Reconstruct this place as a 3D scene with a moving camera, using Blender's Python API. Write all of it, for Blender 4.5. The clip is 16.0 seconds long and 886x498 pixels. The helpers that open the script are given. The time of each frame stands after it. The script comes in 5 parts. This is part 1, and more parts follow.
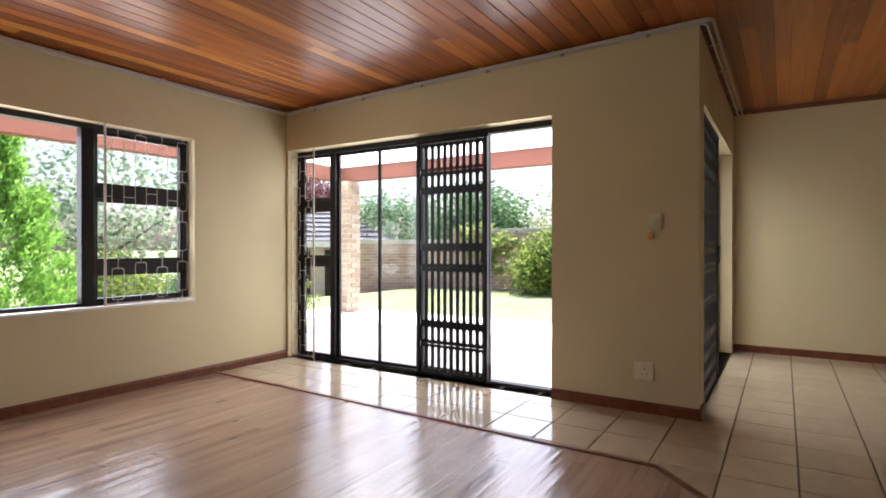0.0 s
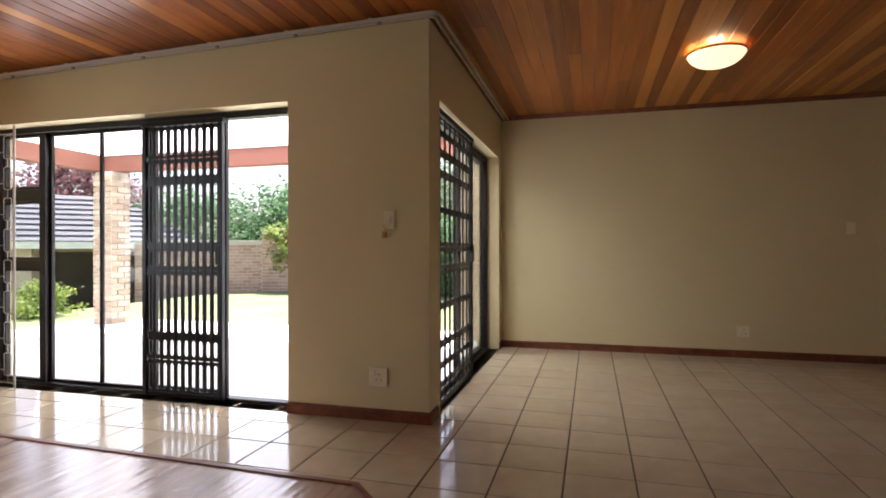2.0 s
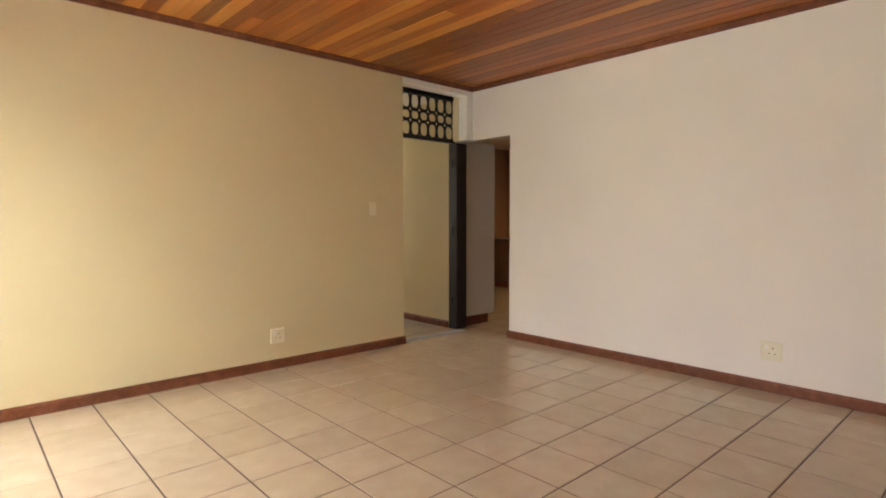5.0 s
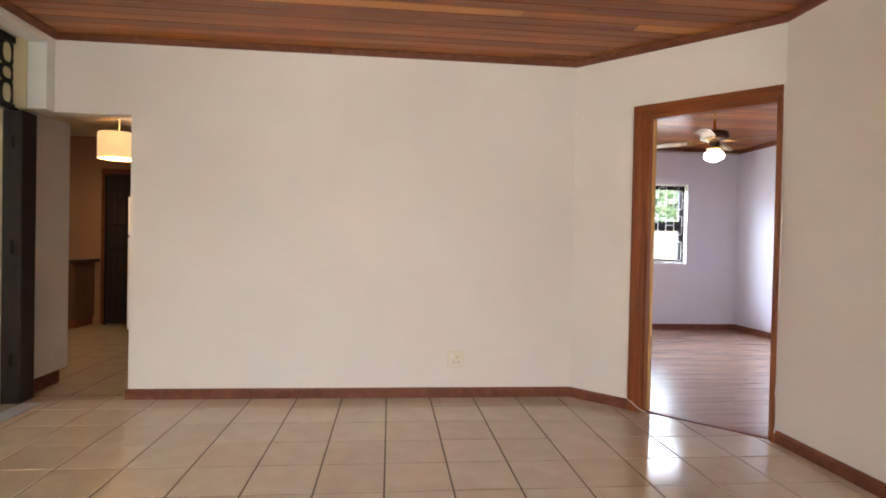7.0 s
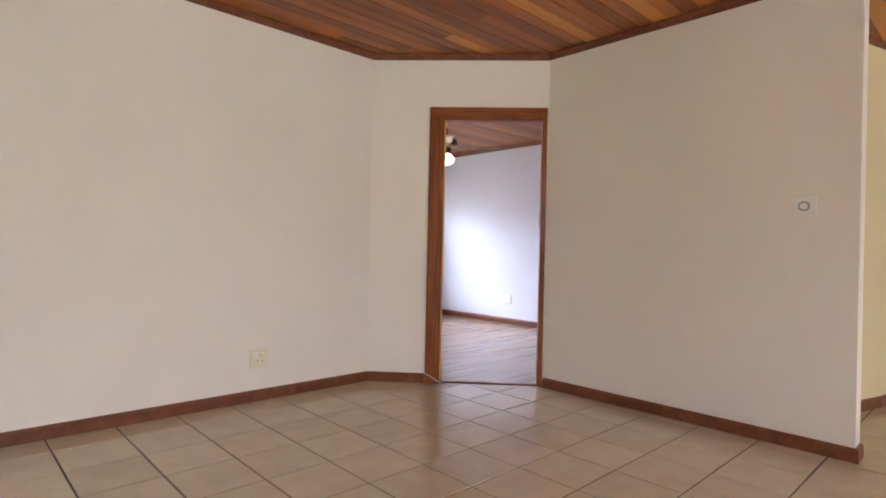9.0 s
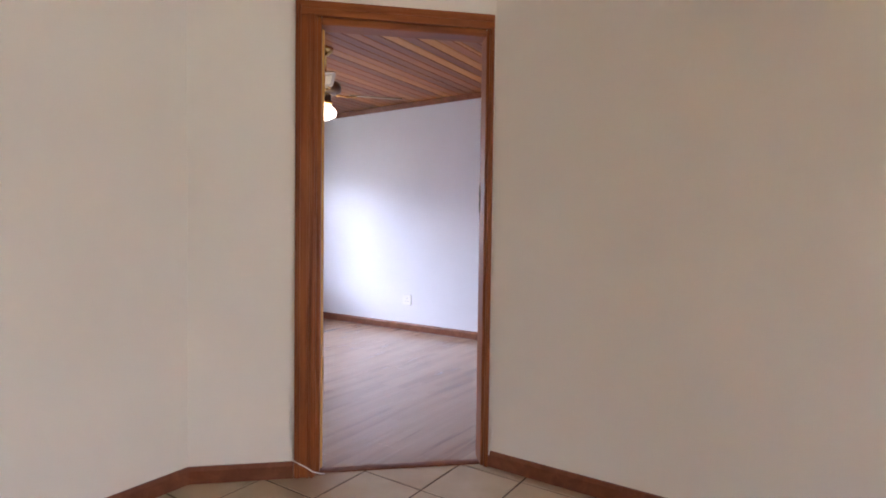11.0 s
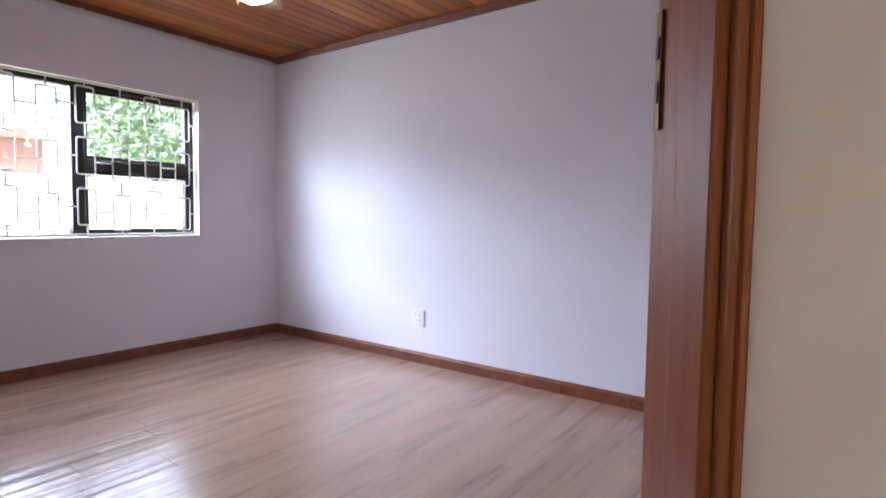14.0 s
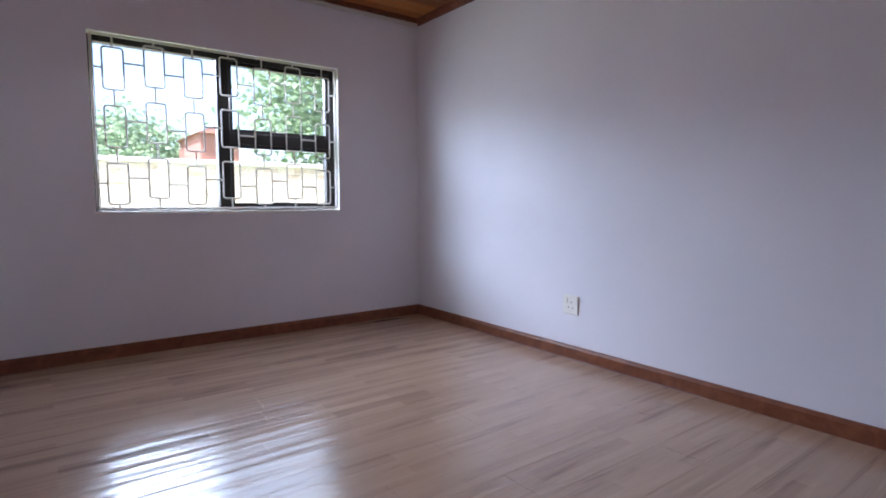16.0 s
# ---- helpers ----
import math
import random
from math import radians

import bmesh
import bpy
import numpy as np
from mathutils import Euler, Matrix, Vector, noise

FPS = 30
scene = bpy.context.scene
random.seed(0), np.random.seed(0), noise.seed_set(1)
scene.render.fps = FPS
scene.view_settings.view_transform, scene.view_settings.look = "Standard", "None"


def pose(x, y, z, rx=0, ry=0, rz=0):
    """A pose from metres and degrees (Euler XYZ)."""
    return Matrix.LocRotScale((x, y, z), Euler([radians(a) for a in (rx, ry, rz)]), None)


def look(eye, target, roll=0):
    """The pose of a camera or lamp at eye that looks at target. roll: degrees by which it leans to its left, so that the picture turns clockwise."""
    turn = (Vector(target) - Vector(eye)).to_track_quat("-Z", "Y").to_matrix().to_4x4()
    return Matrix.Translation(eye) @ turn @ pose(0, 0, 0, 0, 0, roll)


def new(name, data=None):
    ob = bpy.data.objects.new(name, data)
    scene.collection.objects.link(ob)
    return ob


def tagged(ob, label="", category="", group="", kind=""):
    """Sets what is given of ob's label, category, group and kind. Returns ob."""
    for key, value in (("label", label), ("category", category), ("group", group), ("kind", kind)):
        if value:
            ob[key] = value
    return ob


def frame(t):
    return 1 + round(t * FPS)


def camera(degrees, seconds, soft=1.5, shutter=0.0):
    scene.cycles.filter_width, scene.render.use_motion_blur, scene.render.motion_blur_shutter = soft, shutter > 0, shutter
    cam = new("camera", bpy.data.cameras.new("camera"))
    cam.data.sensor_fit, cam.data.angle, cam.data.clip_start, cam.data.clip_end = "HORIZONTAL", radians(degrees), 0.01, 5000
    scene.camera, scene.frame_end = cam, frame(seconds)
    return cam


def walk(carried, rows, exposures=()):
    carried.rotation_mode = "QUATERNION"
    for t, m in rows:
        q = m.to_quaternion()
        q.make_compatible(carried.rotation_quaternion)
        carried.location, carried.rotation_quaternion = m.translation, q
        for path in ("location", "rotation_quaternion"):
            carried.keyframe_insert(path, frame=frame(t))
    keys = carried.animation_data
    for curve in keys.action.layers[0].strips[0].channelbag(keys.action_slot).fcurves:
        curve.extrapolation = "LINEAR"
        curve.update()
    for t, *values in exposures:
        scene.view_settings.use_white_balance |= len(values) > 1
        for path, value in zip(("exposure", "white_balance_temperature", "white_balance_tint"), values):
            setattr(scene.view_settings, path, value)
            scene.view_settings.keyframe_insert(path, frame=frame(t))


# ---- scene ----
cam = camera(78.6, 16.0, soft=1.8)
PATH = [
    (0, (0.446, -3.712, 1.082), (-0.619, -2.019, 1.077), -0.0),
    (0.5, (0.548, -3.616, 1.086), (-0.415, -1.863, 1.077), 0.0),
    (1, (0.696, -3.493, 1.07), (-0.154, -1.683, 1.068), -0.1),
    (1.5, (0.814, -3.338, 1.049), (0.114, -1.464, 1.052), -0.1),
    (2, (0.95, -3.148, 1.065), (0.421, -1.219, 1.066), -0.1),
    (2.5, (1.003, -2.945, 1.135), (0.645, -0.977, 1.108), 0.0),
    (3, (0.881, -2.585, 1.164), (0.871, -0.585, 1.133), 0.0),
    (3.5, (0.752, -2.291, 1.144), (1.087, -0.319, 1.125), -0.0),
    (3.7, (0.704, -2.175, 1.163), (1.202, -0.238, 1.125), 0.1),
    (5.8, (0.489, -0.504, 1.112), (2.275, 0.395, 1.074), 0.6),
    (6, (0.545, -0.324, 1.079), (2.419, 0.374, 1.07), 0.9),
    (6.5, (0.557, 0.017, 1.122), (2.539, 0.281, 1.099), 0.9),
    (7, (0.597, 0.435, 1.135), (2.588, 0.24, 1.112), 1.2),
    (7.5, (0.633, 0.833, 1.123), (2.552, 0.27, 1.108), 1.4),
    (8, (0.752, 1.214, 1.064), (2.523, 0.285, 1.076), 1.6),
    (8.5, (0.892, 1.478, 1.036), (2.501, 0.29, 1.05), 1.4),
    (9, (1.14, 1.525, 1.02), (2.59, 0.147, 1.022), 1.3),
    (9.2, (1.237, 1.495, 1.033), (2.63, 0.059, 1.021), 1.2),
    (11.5, (2.661, 0.008, 1.114), (3.736, -1.677, 1.036), 0.6),
    (12, (2.924, -0.316, 1.116), (3.972, -2.017, 1.019), 0.5),
    (12.5, (3.115, -0.597, 1.115), (4.164, -2.297, 1.012), 0.7),
    (13, (3.256, -0.86, 1.1), (4.307, -2.559, 1.008), 0.9),
    (13.5, (3.363, -1.022, 1.144), (4.446, -2.699, 1.026), 0.8),
    (14, (3.498, -1.252, 1.096), (4.678, -2.863, 0.977), 0.8),
    (14.5, (3.592, -1.382, 1.053), (4.865, -2.919, 0.923), 0.7),
    (15, (3.681, -1.475, 1.044), (5.056, -2.92, 0.896), 0.6),
    (15.5, (3.738, -1.624, 1.008), (5.228, -2.948, 0.852), 0.3),
    (16, (3.809, -1.747, 0.978), (5.408, -2.937, 0.805), 0.0),
]
EXPOSURES = [(0.0, 1.34, 6100, 20), (2.5, 1.5, 6300, 20), (3.5, 2.05, 7000, 16), (5.8, 3.22, 6150, 18), (9.2, 2.93, 5950, 18), (11.3, 2.85, 5850, 20), (13.5, 2.8, 5800, 19), (15.0, 2.6, 5750, 17), (16.0, 2.05, 5650, 16)]
walk(cam, [(t, look(e, g, r)) for t, e, g, r in PATH], EXPOSURES)

# ---- world and light ----
world = bpy.data.worlds.new("world")
scene.world = world
world.use_nodes = True
wn = world.node_tree
sky = wn.nodes.new("ShaderNodeTexSky")
sky.sky_type = "NISHITA"
sky.sun_disc = False
sky.sun_elevation, sky.sun_rotation = radians(66), radians(340)
sky.air_density, sky.dust_density = 1.0, 4.0
wn.nodes["Background"].inputs[1].default_value = 0.15
wn.links.new(sky.outputs[0], wn.nodes["Background"].inputs[0])
sun_data = bpy.data.lights.new("sun", "SUN")
sun_data.energy, sun_data.angle, sun_data.color = 5.0, radians(2), (1, 0.96, 0.9)
sun = new("sun", sun_data)
sun.matrix_world = look((0, 0, 30), (math.sin(radians(340)) * -30 * 0.445, math.cos(radians(340)) * -30 * 0.445, 0))


def window_light(name, eye, target, w, h, watts, col=(0.93, 0.97, 1.0)):
    d = bpy.data.lights.new(name, "AREA")
    d.shape, d.size, d.size_y, d.energy, d.color = "RECTANGLE", w, h, watts, col
    ob = new(name, d)
    ob.matrix_world = look(eye, target)
    return ob


# area lamps added to stand in for daylight at the openings
window_light("daylight_patio_door", (-2.3, 0.26, 1.05), (-2.3, -3, 0.6), 2.6, 1.9, 14)
window_light("daylight_side_door", (-0.3, 1.3, 1.0), (3, 1.3, 0.6), 2.1, 1.9, 5)
window_light("daylight_west_window", (-4.02, -1.95, 1.3), (0, -1.95, 0.9), 1.7, 1.2, 11)
# stand-in sky lamp out in the garden, throws the bright patch on the bedroom wall
window_light("daylight_bedroom", (11.3, -0.9, 3.6), (6.5, -4.2, 0.7), 6.5, 2.2, 400, (0.78, 0.88, 1.0))
# added fill at the pane, also mirrored as a glow in the bedroom floor
window_light("daylight_bedroom_window", (7.95, -2.84, 1.45), (5.4, -3.0, 0.0), 1.6, 1.1, 8.5, (0.82, 0.90, 1.0))
# fill lamp added behind an assumed opening to brighten the hallway
window_light("daylight_hall", (3.99, 6.4, 1.5), (3.99, 3, 1.0), 0.6, 1.1, 3.5)


def bulb(name, loc, watts, radius, col):
    d = bpy.data.lights.new(name, "POINT")
    d.energy, d.shadow_soft_size, d.color = watts, radius, col
    ob = new(name, d)
    ob.location = loc
    return ob


WARM = (1.0, 0.68, 0.36)
bulb("dome_bulb", (1.82, 1.135, 2.44), 1.2, 0.05, WARM)
bulb("pendant_bulb", (6.5, 3.24, 1.95), 4.0, 0.05, WARM)


# ---- materials ----
def material(name, col, rough=0.6, metal=0.0, spec=0.5):
    m = bpy.data.materials.new(name)
    m.use_nodes = True
    b = m.node_tree.nodes["Principled BSDF"]
    b.inputs["Base Color"].default_value = (*col, 1)
    b.inputs["Roughness"].default_value = rough
    b.inputs["Metallic"].default_value = metal
    b.inputs["Specular IOR Level"].default_value = spec
    return m


def nodes_of(m):
    t = m.node_tree
    return t, t.nodes, t.links, t.nodes["Principled BSDF"]


def world_coords(m, scale=(1, 1, 1)):
    t, n, l, b = nodes_of(m)
    g = n.new("ShaderNodeNewGeometry")
    mp = n.new("ShaderNodeMapping")
    mp.inputs["Scale"].default_value = scale
    l.new(g.outputs["Position"], mp.inputs[0])
    return mp.outputs[0]


def noise_tex(m, vec, scale, detail=4, rough=0.55, dist=0.0):
    t, n, l, b = nodes_of(m)
    x = n.new("ShaderNodeTexNoise")
    x.inputs["Scale"].default_value = scale
    x.inputs["Detail"].default_value = detail
    x.inputs["Roughness"].default_value = rough
    x.inputs["Distortion"].default_value = dist
    l.new(vec, x.inputs["Vector"])
    return x.outputs[0]


def ramp(m, fac, stops):
    t, n, l, b = nodes_of(m)
    r = n.new("ShaderNodeValToRGB")
    e = r.color_ramp.elements
    e[0].position, e[0].color = stops[0][0], (*stops[0][1], 1)
    e[1].position, e[1].color = stops[-1][0], (*stops[-1][1], 1)
    for p, c in stops[1:-1]:
        k = e.new(p)
        k.color = (*c, 1)
    l.new(fac, r.inputs[0])
    return r.outputs[0]


def mix(m, fac, a, b2, kind="MIX"):
    t, n, l, b = nodes_of(m)
    x = n.new("ShaderNodeMix")
    x.data_type, x.blend_type = "RGBA", kind
    for sock, v in ((x.inputs[0], fac), (x.inputs[6], a), (x.inputs[7], b2)):
        if isinstance(v, (int, float)):
            sock.default_value = v
        elif isinstance(v, tuple):
            sock.default_value = (*v, 1)
        else:
            l.new(v, sock)
    return x.outputs[2]


def bump(m, h, strength=0.2, dist=0.01):
    t, n, l, b = nodes_of(m)
    x = n.new("ShaderNodeBump")
    x.inputs["Strength"].default_value = strength
    x.inputs["Distance"].default_value = dist
    l.new(h, x.inputs["Height"])
    l.new(x.outputs[0], b.inputs["Normal"])


def rough_from(m, fac, lo, hi):
    t, n, l, b = nodes_of(m)
    x = n.new("ShaderNodeMapRange")
    x.inputs["To Min"].default_value, x.inputs["To Max"].default_value = lo, hi
    l.new(fac, x.inputs[0])
    l.new(x.outputs[0], b.inputs["Roughness"])


def base(m, col):
    t, n, l, b = nodes_of(m)
    l.new(col, b.inputs["Base Color"])


def plaster(name, c):
    m = material(name, c, 0.62, 0, 0.3)
    v = world_coords(m)
    big = noise_tex(m, v, 0.9, 3)
    fine = noise_tex(m, v, 60, 4)
    lo = tuple(k * 0.93 for k in c)
    base(m, ramp(m, big, [(0.3, lo), (0.7, c)]))
    bump(m, fine, 0.08, 0.004)
    return m


def wood(name, dark, mid, light, grain=(14, 14, 1.0), rough=(0.3, 0.5), random="none", spread=0.5):
    """Wood with its grain along the axis that has the smallest scale; random: Object Info or per island."""
    m = material(name, mid, 0.4)
    t, n, l, b = nodes_of(m)
    v = world_coords(m, grain)
    g = noise_tex(m, v, 2.2, 6, 0.6, 0.6)
    col = ramp(m, g, [(0.28, dark), (0.5, mid), (0.74, light)])
    if random != "none":
        if random == "island":
            q = n.new("ShaderNodeNewGeometry").outputs["Random Per Island"]
        else:
            q = n.new("ShaderNodeObjectInfo").outputs["Random"]
        tone = ramp(m, q, [(0.0, dark), (0.36, dark), (0.5, mid), (0.8, mid), (0.92, light), (1.0, light)])
        col = mix(m, spread, col, tone)
    base(m, col)
    fine = noise_tex(m, world_coords(m, tuple(k * 4 for k in grain)), 4, 3)
    rough_from(m, g, *rough)
    bump(m, fine, 0.06, 0.002)
    return m


CREAM = plaster("cream_wall_paint", (0.68, 0.575, 0.34))
WHITE_WALL = plaster("off_white_wall_paint", (0.80, 0.74, 0.65))
LILAC = plaster("cool_white_wall_paint", (0.76, 0.735, 0.765))
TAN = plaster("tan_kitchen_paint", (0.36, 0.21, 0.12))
REVEAL = plaster("white_reveal_paint", (0.82, 0.80, 0.74))
PLAIN_CEIL = plaster("white_ceiling_paint", (0.7, 0.64, 0.56))
CEIL_WOOD = wood("varnished_ceiling_boards", (0.15, 0.028, 0.005), (0.36, 0.102, 0.016), (0.66, 0.28, 0.046), (10, 0.5, 10), (0.24, 0.36), "island", 0.66)
TRIM_WOOD = wood("stained_trim_wood", (0.12, 0.035, 0.015), (0.17, 0.055, 0.024), (0.24, 0.085, 0.038), (6, 6, 6), (0.35, 0.55))
DOOR_WOOD = wood("varnished_door_pine", (0.17, 0.042, 0.010), (0.26, 0.072, 0.016), (0.34, 0.112, 0.028), (10, 10, 0.7), (0.36, 0.52))
DOOR_WOOD_HEAD = wood("varnished_head_pine", (0.17, 0.042, 0.010), (0.26, 0.072, 0.016), (0.34, 0.112, 0.028), (0.9, 0.9, 14), (0.36, 0.52))
DOOR_WOOD_PALE_LIT = wood("pale_lit_door_pine", (0.42, 0.19, 0.045), (0.62, 0.33, 0.085), (0.72, 0.44, 0.14), (12, 12, 0.9), (0.3, 0.45))
for m_ in (DOOR_WOOD, DOOR_WOOD_HEAD, DOOR_WOOD_PALE_LIT, TRIM_WOOD):
    m_.node_tree.nodes["Principled BSDF"].inputs["Specular IOR Level"].default_value = 0.3
LAMINATE = material("laminate_planks", (0.4, 0.26, 0.15), 0.25)
CEIL_WOOD.node_tree.nodes["Principled BSDF"].inputs["Specular IOR Level"].default_value = 0.38
TILE = material("glazed_floor_tile", (0.72, 0.62, 0.48), 0.12)
GROUT = material("dark_grout", (0.085, 0.052, 0.033), 0.9)
BRONZE = material("dark_bronze_aluminium", (0.022, 0.018, 0.016), 0.38, 0.6)
BLACK = material("black_painted_steel", (0.012, 0.011, 0.011), 0.35, 0.3)
WHITE_BAR = material("white_painted_steel", (0.55, 0.51, 0.45), 0.45)
PLASTIC = material("white_plastic", (0.80, 0.77, 0.70), 0.35)
YELLOWED = material("yellowed_plastic", (0.74, 0.68, 0.50), 0.4)
DARK_WOOD = wood("black_stained_wood", (0.012, 0.009, 0.008), (0.02, 0.015, 0.012), (0.035, 0.025, 0.02), (9, 9, 1), (0.4, 0.6))
BRASS = material("polished_brass", (0.72, 0.47, 0.17), 0.25, 1.0)
GREY = material("grey_print", (0.25, 0.25, 0.26), 0.6)


def tile_setup():
    m = TILE
    t, n, l, b = nodes_of(m)
    v = world_coords(m)
    q = n.new("ShaderNodeObjectInfo").outputs["Random"]
    c = ramp(m, noise_tex(m, v, 7, 5), [(0.3, (0.46, 0.36, 0.235)), (0.7, (0.55, 0.445, 0.30))])
    c = mix(m, 0.35, c, ramp(m, q, [(0, (0.46, 0.365, 0.24)), (1, (0.58, 0.475, 0.335))]))
    base(m, c)
    big = noise_tex(m, v, 5, 2)
    rough_from(m, big, 0.07, 0.16)
    b.inputs["Specular IOR Level"].default_value = 0.75
    bump(m, big, 0.05, 0.01)


tile_setup()


def laminate_setup():
    m = LAMINATE
    t, n, l, b = nodes_of(m)
    g = n.new("ShaderNodeNewGeometry")
    sx = n.new("ShaderNodeSeparateXYZ")
    cx = n.new("ShaderNodeCombineXYZ")
    l.new(g.outputs["Position"], sx.inputs[0])
    l.new(sx.outputs[1], cx.inputs[0])
    l.new(sx.outputs[0], cx.inputs[1])
    cols = []
    for width, row, off in ((0.52, 0.064, 0.37), (0.83, 0.064, 0.61)):
        br = n.new("ShaderNodeTexBrick")
        br.offset, br.squash = off, 1.0
        br.inputs["Color1"].default_value = (0, 0, 0, 1)
        br.inputs["Color2"].default_value = (1, 1, 1, 1)
        br.inputs["Mortar"].default_value = (0.3, 0.3, 0.3, 1)
        br.inputs["Scale"].default_value = 1.0
        br.inputs["Mortar Size"].default_value = 0.0
        br.inputs["Bias"].default_value = 0.1
        br.inputs["Brick Width"].default_value = width
        br.inputs["Row Height"].default_value = row
        l.new(cx.outputs[0], br.inputs["Vector"])
        cols.append(br.outputs[0])
    strip = ramp(m, cols[0], [(0.0, (0.13, 0.070, 0.045)), (0.22, (0.32, 0.20, 0.13)), (1.0, (0.45, 0.30, 0.20))])
    grain = noise_tex(m, world_coords(m, (8, 0.55, 8)), 2.0, 5, 0.55, 0.5)
    streak = ramp(m, grain, [(0.3, (0.11, 0.06, 0.042)), (0.43, (0.34, 0.215, 0.14)), (0.75, (0.46, 0.31, 0.21))])
    col = mix(m, 0.55, strip, streak)
    q = n.new("ShaderNodeObjectInfo").outputs["Random"]
    col = mix(m, 0.1, col, ramp(m, q, [(0, (0.22, 0.135, 0.083)), (1, (0.34, 0.225, 0.147))]))
    base(m, col)
    wave = noise_tex(m, world_coords(m, (15, 0.7, 15)), 1.3, 3, 0.5)
    b.inputs["Specular IOR Level"].default_value = 1.0
    rough_from(m, grain, 0.16, 0.28)
    bump(m, wave, 0.7, 0.008)


laminate_setup()


def translucent_sheet():
    m = bpy.data.materials.new("translucent_roof_sheet")
    m.use_nodes = True
    t = m.node_tree
    t.nodes.remove(t.nodes["Principled BSDF"])
    tr, df, mx = (t.nodes.new(k) for k in ("ShaderNodeBsdfTranslucent", "ShaderNodeBsdfDiffuse", "ShaderNodeMixShader"))
    tr.inputs[0].default_value = (0.98, 0.98, 0.96, 1)
    df.inputs[0].default_value = (0.85, 0.85, 0.83, 1)
    mx.inputs[0].default_value = 0.1
    t.links.new(tr.outputs[0], mx.inputs[1])
    t.links.new(df.outputs[0], mx.inputs[2])
    t.links.new(mx.outputs[0], t.nodes["Material Output"].inputs[0])
    return m


SHEET = translucent_sheet()


def glass_material():
    m = bpy.data.materials.new("clear_glass")
    m.use_nodes = True
    t = m.node_tree
    t.nodes.remove(t.nodes["Principled BSDF"])
    tr, gl, mx, lw, pw, sc = (t.nodes.new(k) for k in ("ShaderNodeBsdfTransparent", "ShaderNodeBsdfGlossy", "ShaderNodeMixShader", "ShaderNodeLayerWeight", "ShaderNodeMath", "ShaderNodeMath"))
    tr.inputs[0].default_value = (0.97, 0.985, 0.98, 1)
    gl.inputs["Roughness"].default_value = 0.02
    pw.operation, sc.operation = "POWER", "MULTIPLY_ADD"
    pw.inputs[1].default_value = 5.0
    sc.inputs[1].default_value, sc.inputs[2].default_value = 0.45, 0.025
    t.links.new(lw.outputs["Facing"], pw.inputs[0])
    t.links.new(pw.outputs[0], sc.inputs[0])
    t.links.new(sc.outputs[0], mx.inputs[0])
    t.links.new(tr.outputs[0], mx.inputs[1])
    t.links.new(gl.outputs[0], mx.inputs[2])
    t.links.new(mx.outputs[0], t.nodes["Material Output"].inputs[0])
    return m


GLASS = glass_material()


def glow(name, col, strength):
    m = bpy.data.materials.new(name)
    m.use_nodes = True
    b = m.node_tree.nodes["Principled BSDF"]
    b.inputs["Base Color"].default_value = (*col, 1)
    b.inputs["Emission Color"].default_value = (*col, 1)
    b.inputs["Emission Strength"].default_value = strength
    b.inputs["Roughness"].default_value = 0.3
    return m


DOME_GLOW = glow("lit_dome_glass", (1.0, 0.80, 0.45), 0.5)
GLOBE_GLOW = glow("lit_opal_globe", (1.0, 0.90, 0.70), 1.2)
SHADE_GLOW = glow("lit_fabric_shade", (0.95, 0.62, 0.25), 0.10)


# ---- building helpers ----
def box(bm, x0, x1, y0, y1, z0, z1, m=None):
    r = bmesh.ops.create_cube(bm, size=1)
    mt = Matrix.Translation(((x0 + x1) / 2, (y0 + y1) / 2, (z0 + z1) / 2)) @ Matrix.Diagonal((x1 - x0, y1 - y0, z1 - z0, 1))
    bmesh.ops.transform(bm, matrix=(m @ mt) if m is not None else mt, verts=r["verts"])
    return r["verts"]


def soft_box(bm, x0, x1, y0, y1, z0, z1, r=0.004, seg=1, m=None):
    vs = box(bm, x0, x1, y0, y1, z0, z1, m)
    es = list({e for v in vs for e in v.link_edges})
    bmesh.ops.bevel(bm, geom=es, offset=r, segments=seg, affect="EDGES", profile=0.5)


def prism(bm, pts, z0, z1):
    lo = [bm.verts.new((x, y, z0)) for x, y in pts]
    hi = [bm.verts.new((x, y, z1)) for x, y in pts]
    k = len(pts)
    bm.faces.new(lo[::-1])
    bm.faces.new(hi)
    for i in range(k):
        bm.faces.new((lo[i], lo[(i + 1) % k], hi[(i + 1) % k], hi[i]))


def lathe(bm, prof, seg=32, m=None):
    """Turn a profile of (radius, z) round the z axis."""
    rings = []
    for r, z in prof:
        if r < 1e-5:
            rings.append([bm.verts.new((0, 0, z))])
        else:
            rings.append([bm.verts.new((r * math.cos(2 * math.pi * i / seg), r * math.sin(2 * math.pi * i / seg), z)) for i in range(seg)])
    for a, b in zip(rings, rings[1:]):
        for i in range(seg):
            j = (i + 1) % seg
            if len(a) == 1 and len(b) > 1:
                bm.faces.new((a[0], b[i], b[j]))
            elif len(b) == 1 and len(a) > 1:
                bm.faces.new((a[i], b[0], a[j]))
            elif len(a) > 1:
                bm.faces.new((a[i], b[i], b[j], a[j]))
    bmesh.ops.recalc_face_normals(bm, faces=bm.faces)
    if m is not None:
        bmesh.ops.transform(bm, matrix=m, verts=[v for r in rings for v in r])


def rod(bm, a, b, r=0.005, seg=6):
    a, b = Vector(a), Vector(b)
    d = b - a
    res = bmesh.ops.create_cone(bm, cap_ends=True, segments=seg, radius1=r, radius2=r, depth=d.length)
    bmesh.ops.transform(bm, matrix=Matrix.Translation((a + b) / 2) @ d.to_track_quat("Z", "Y").to_matrix().to_4x4(), verts=res["verts"])


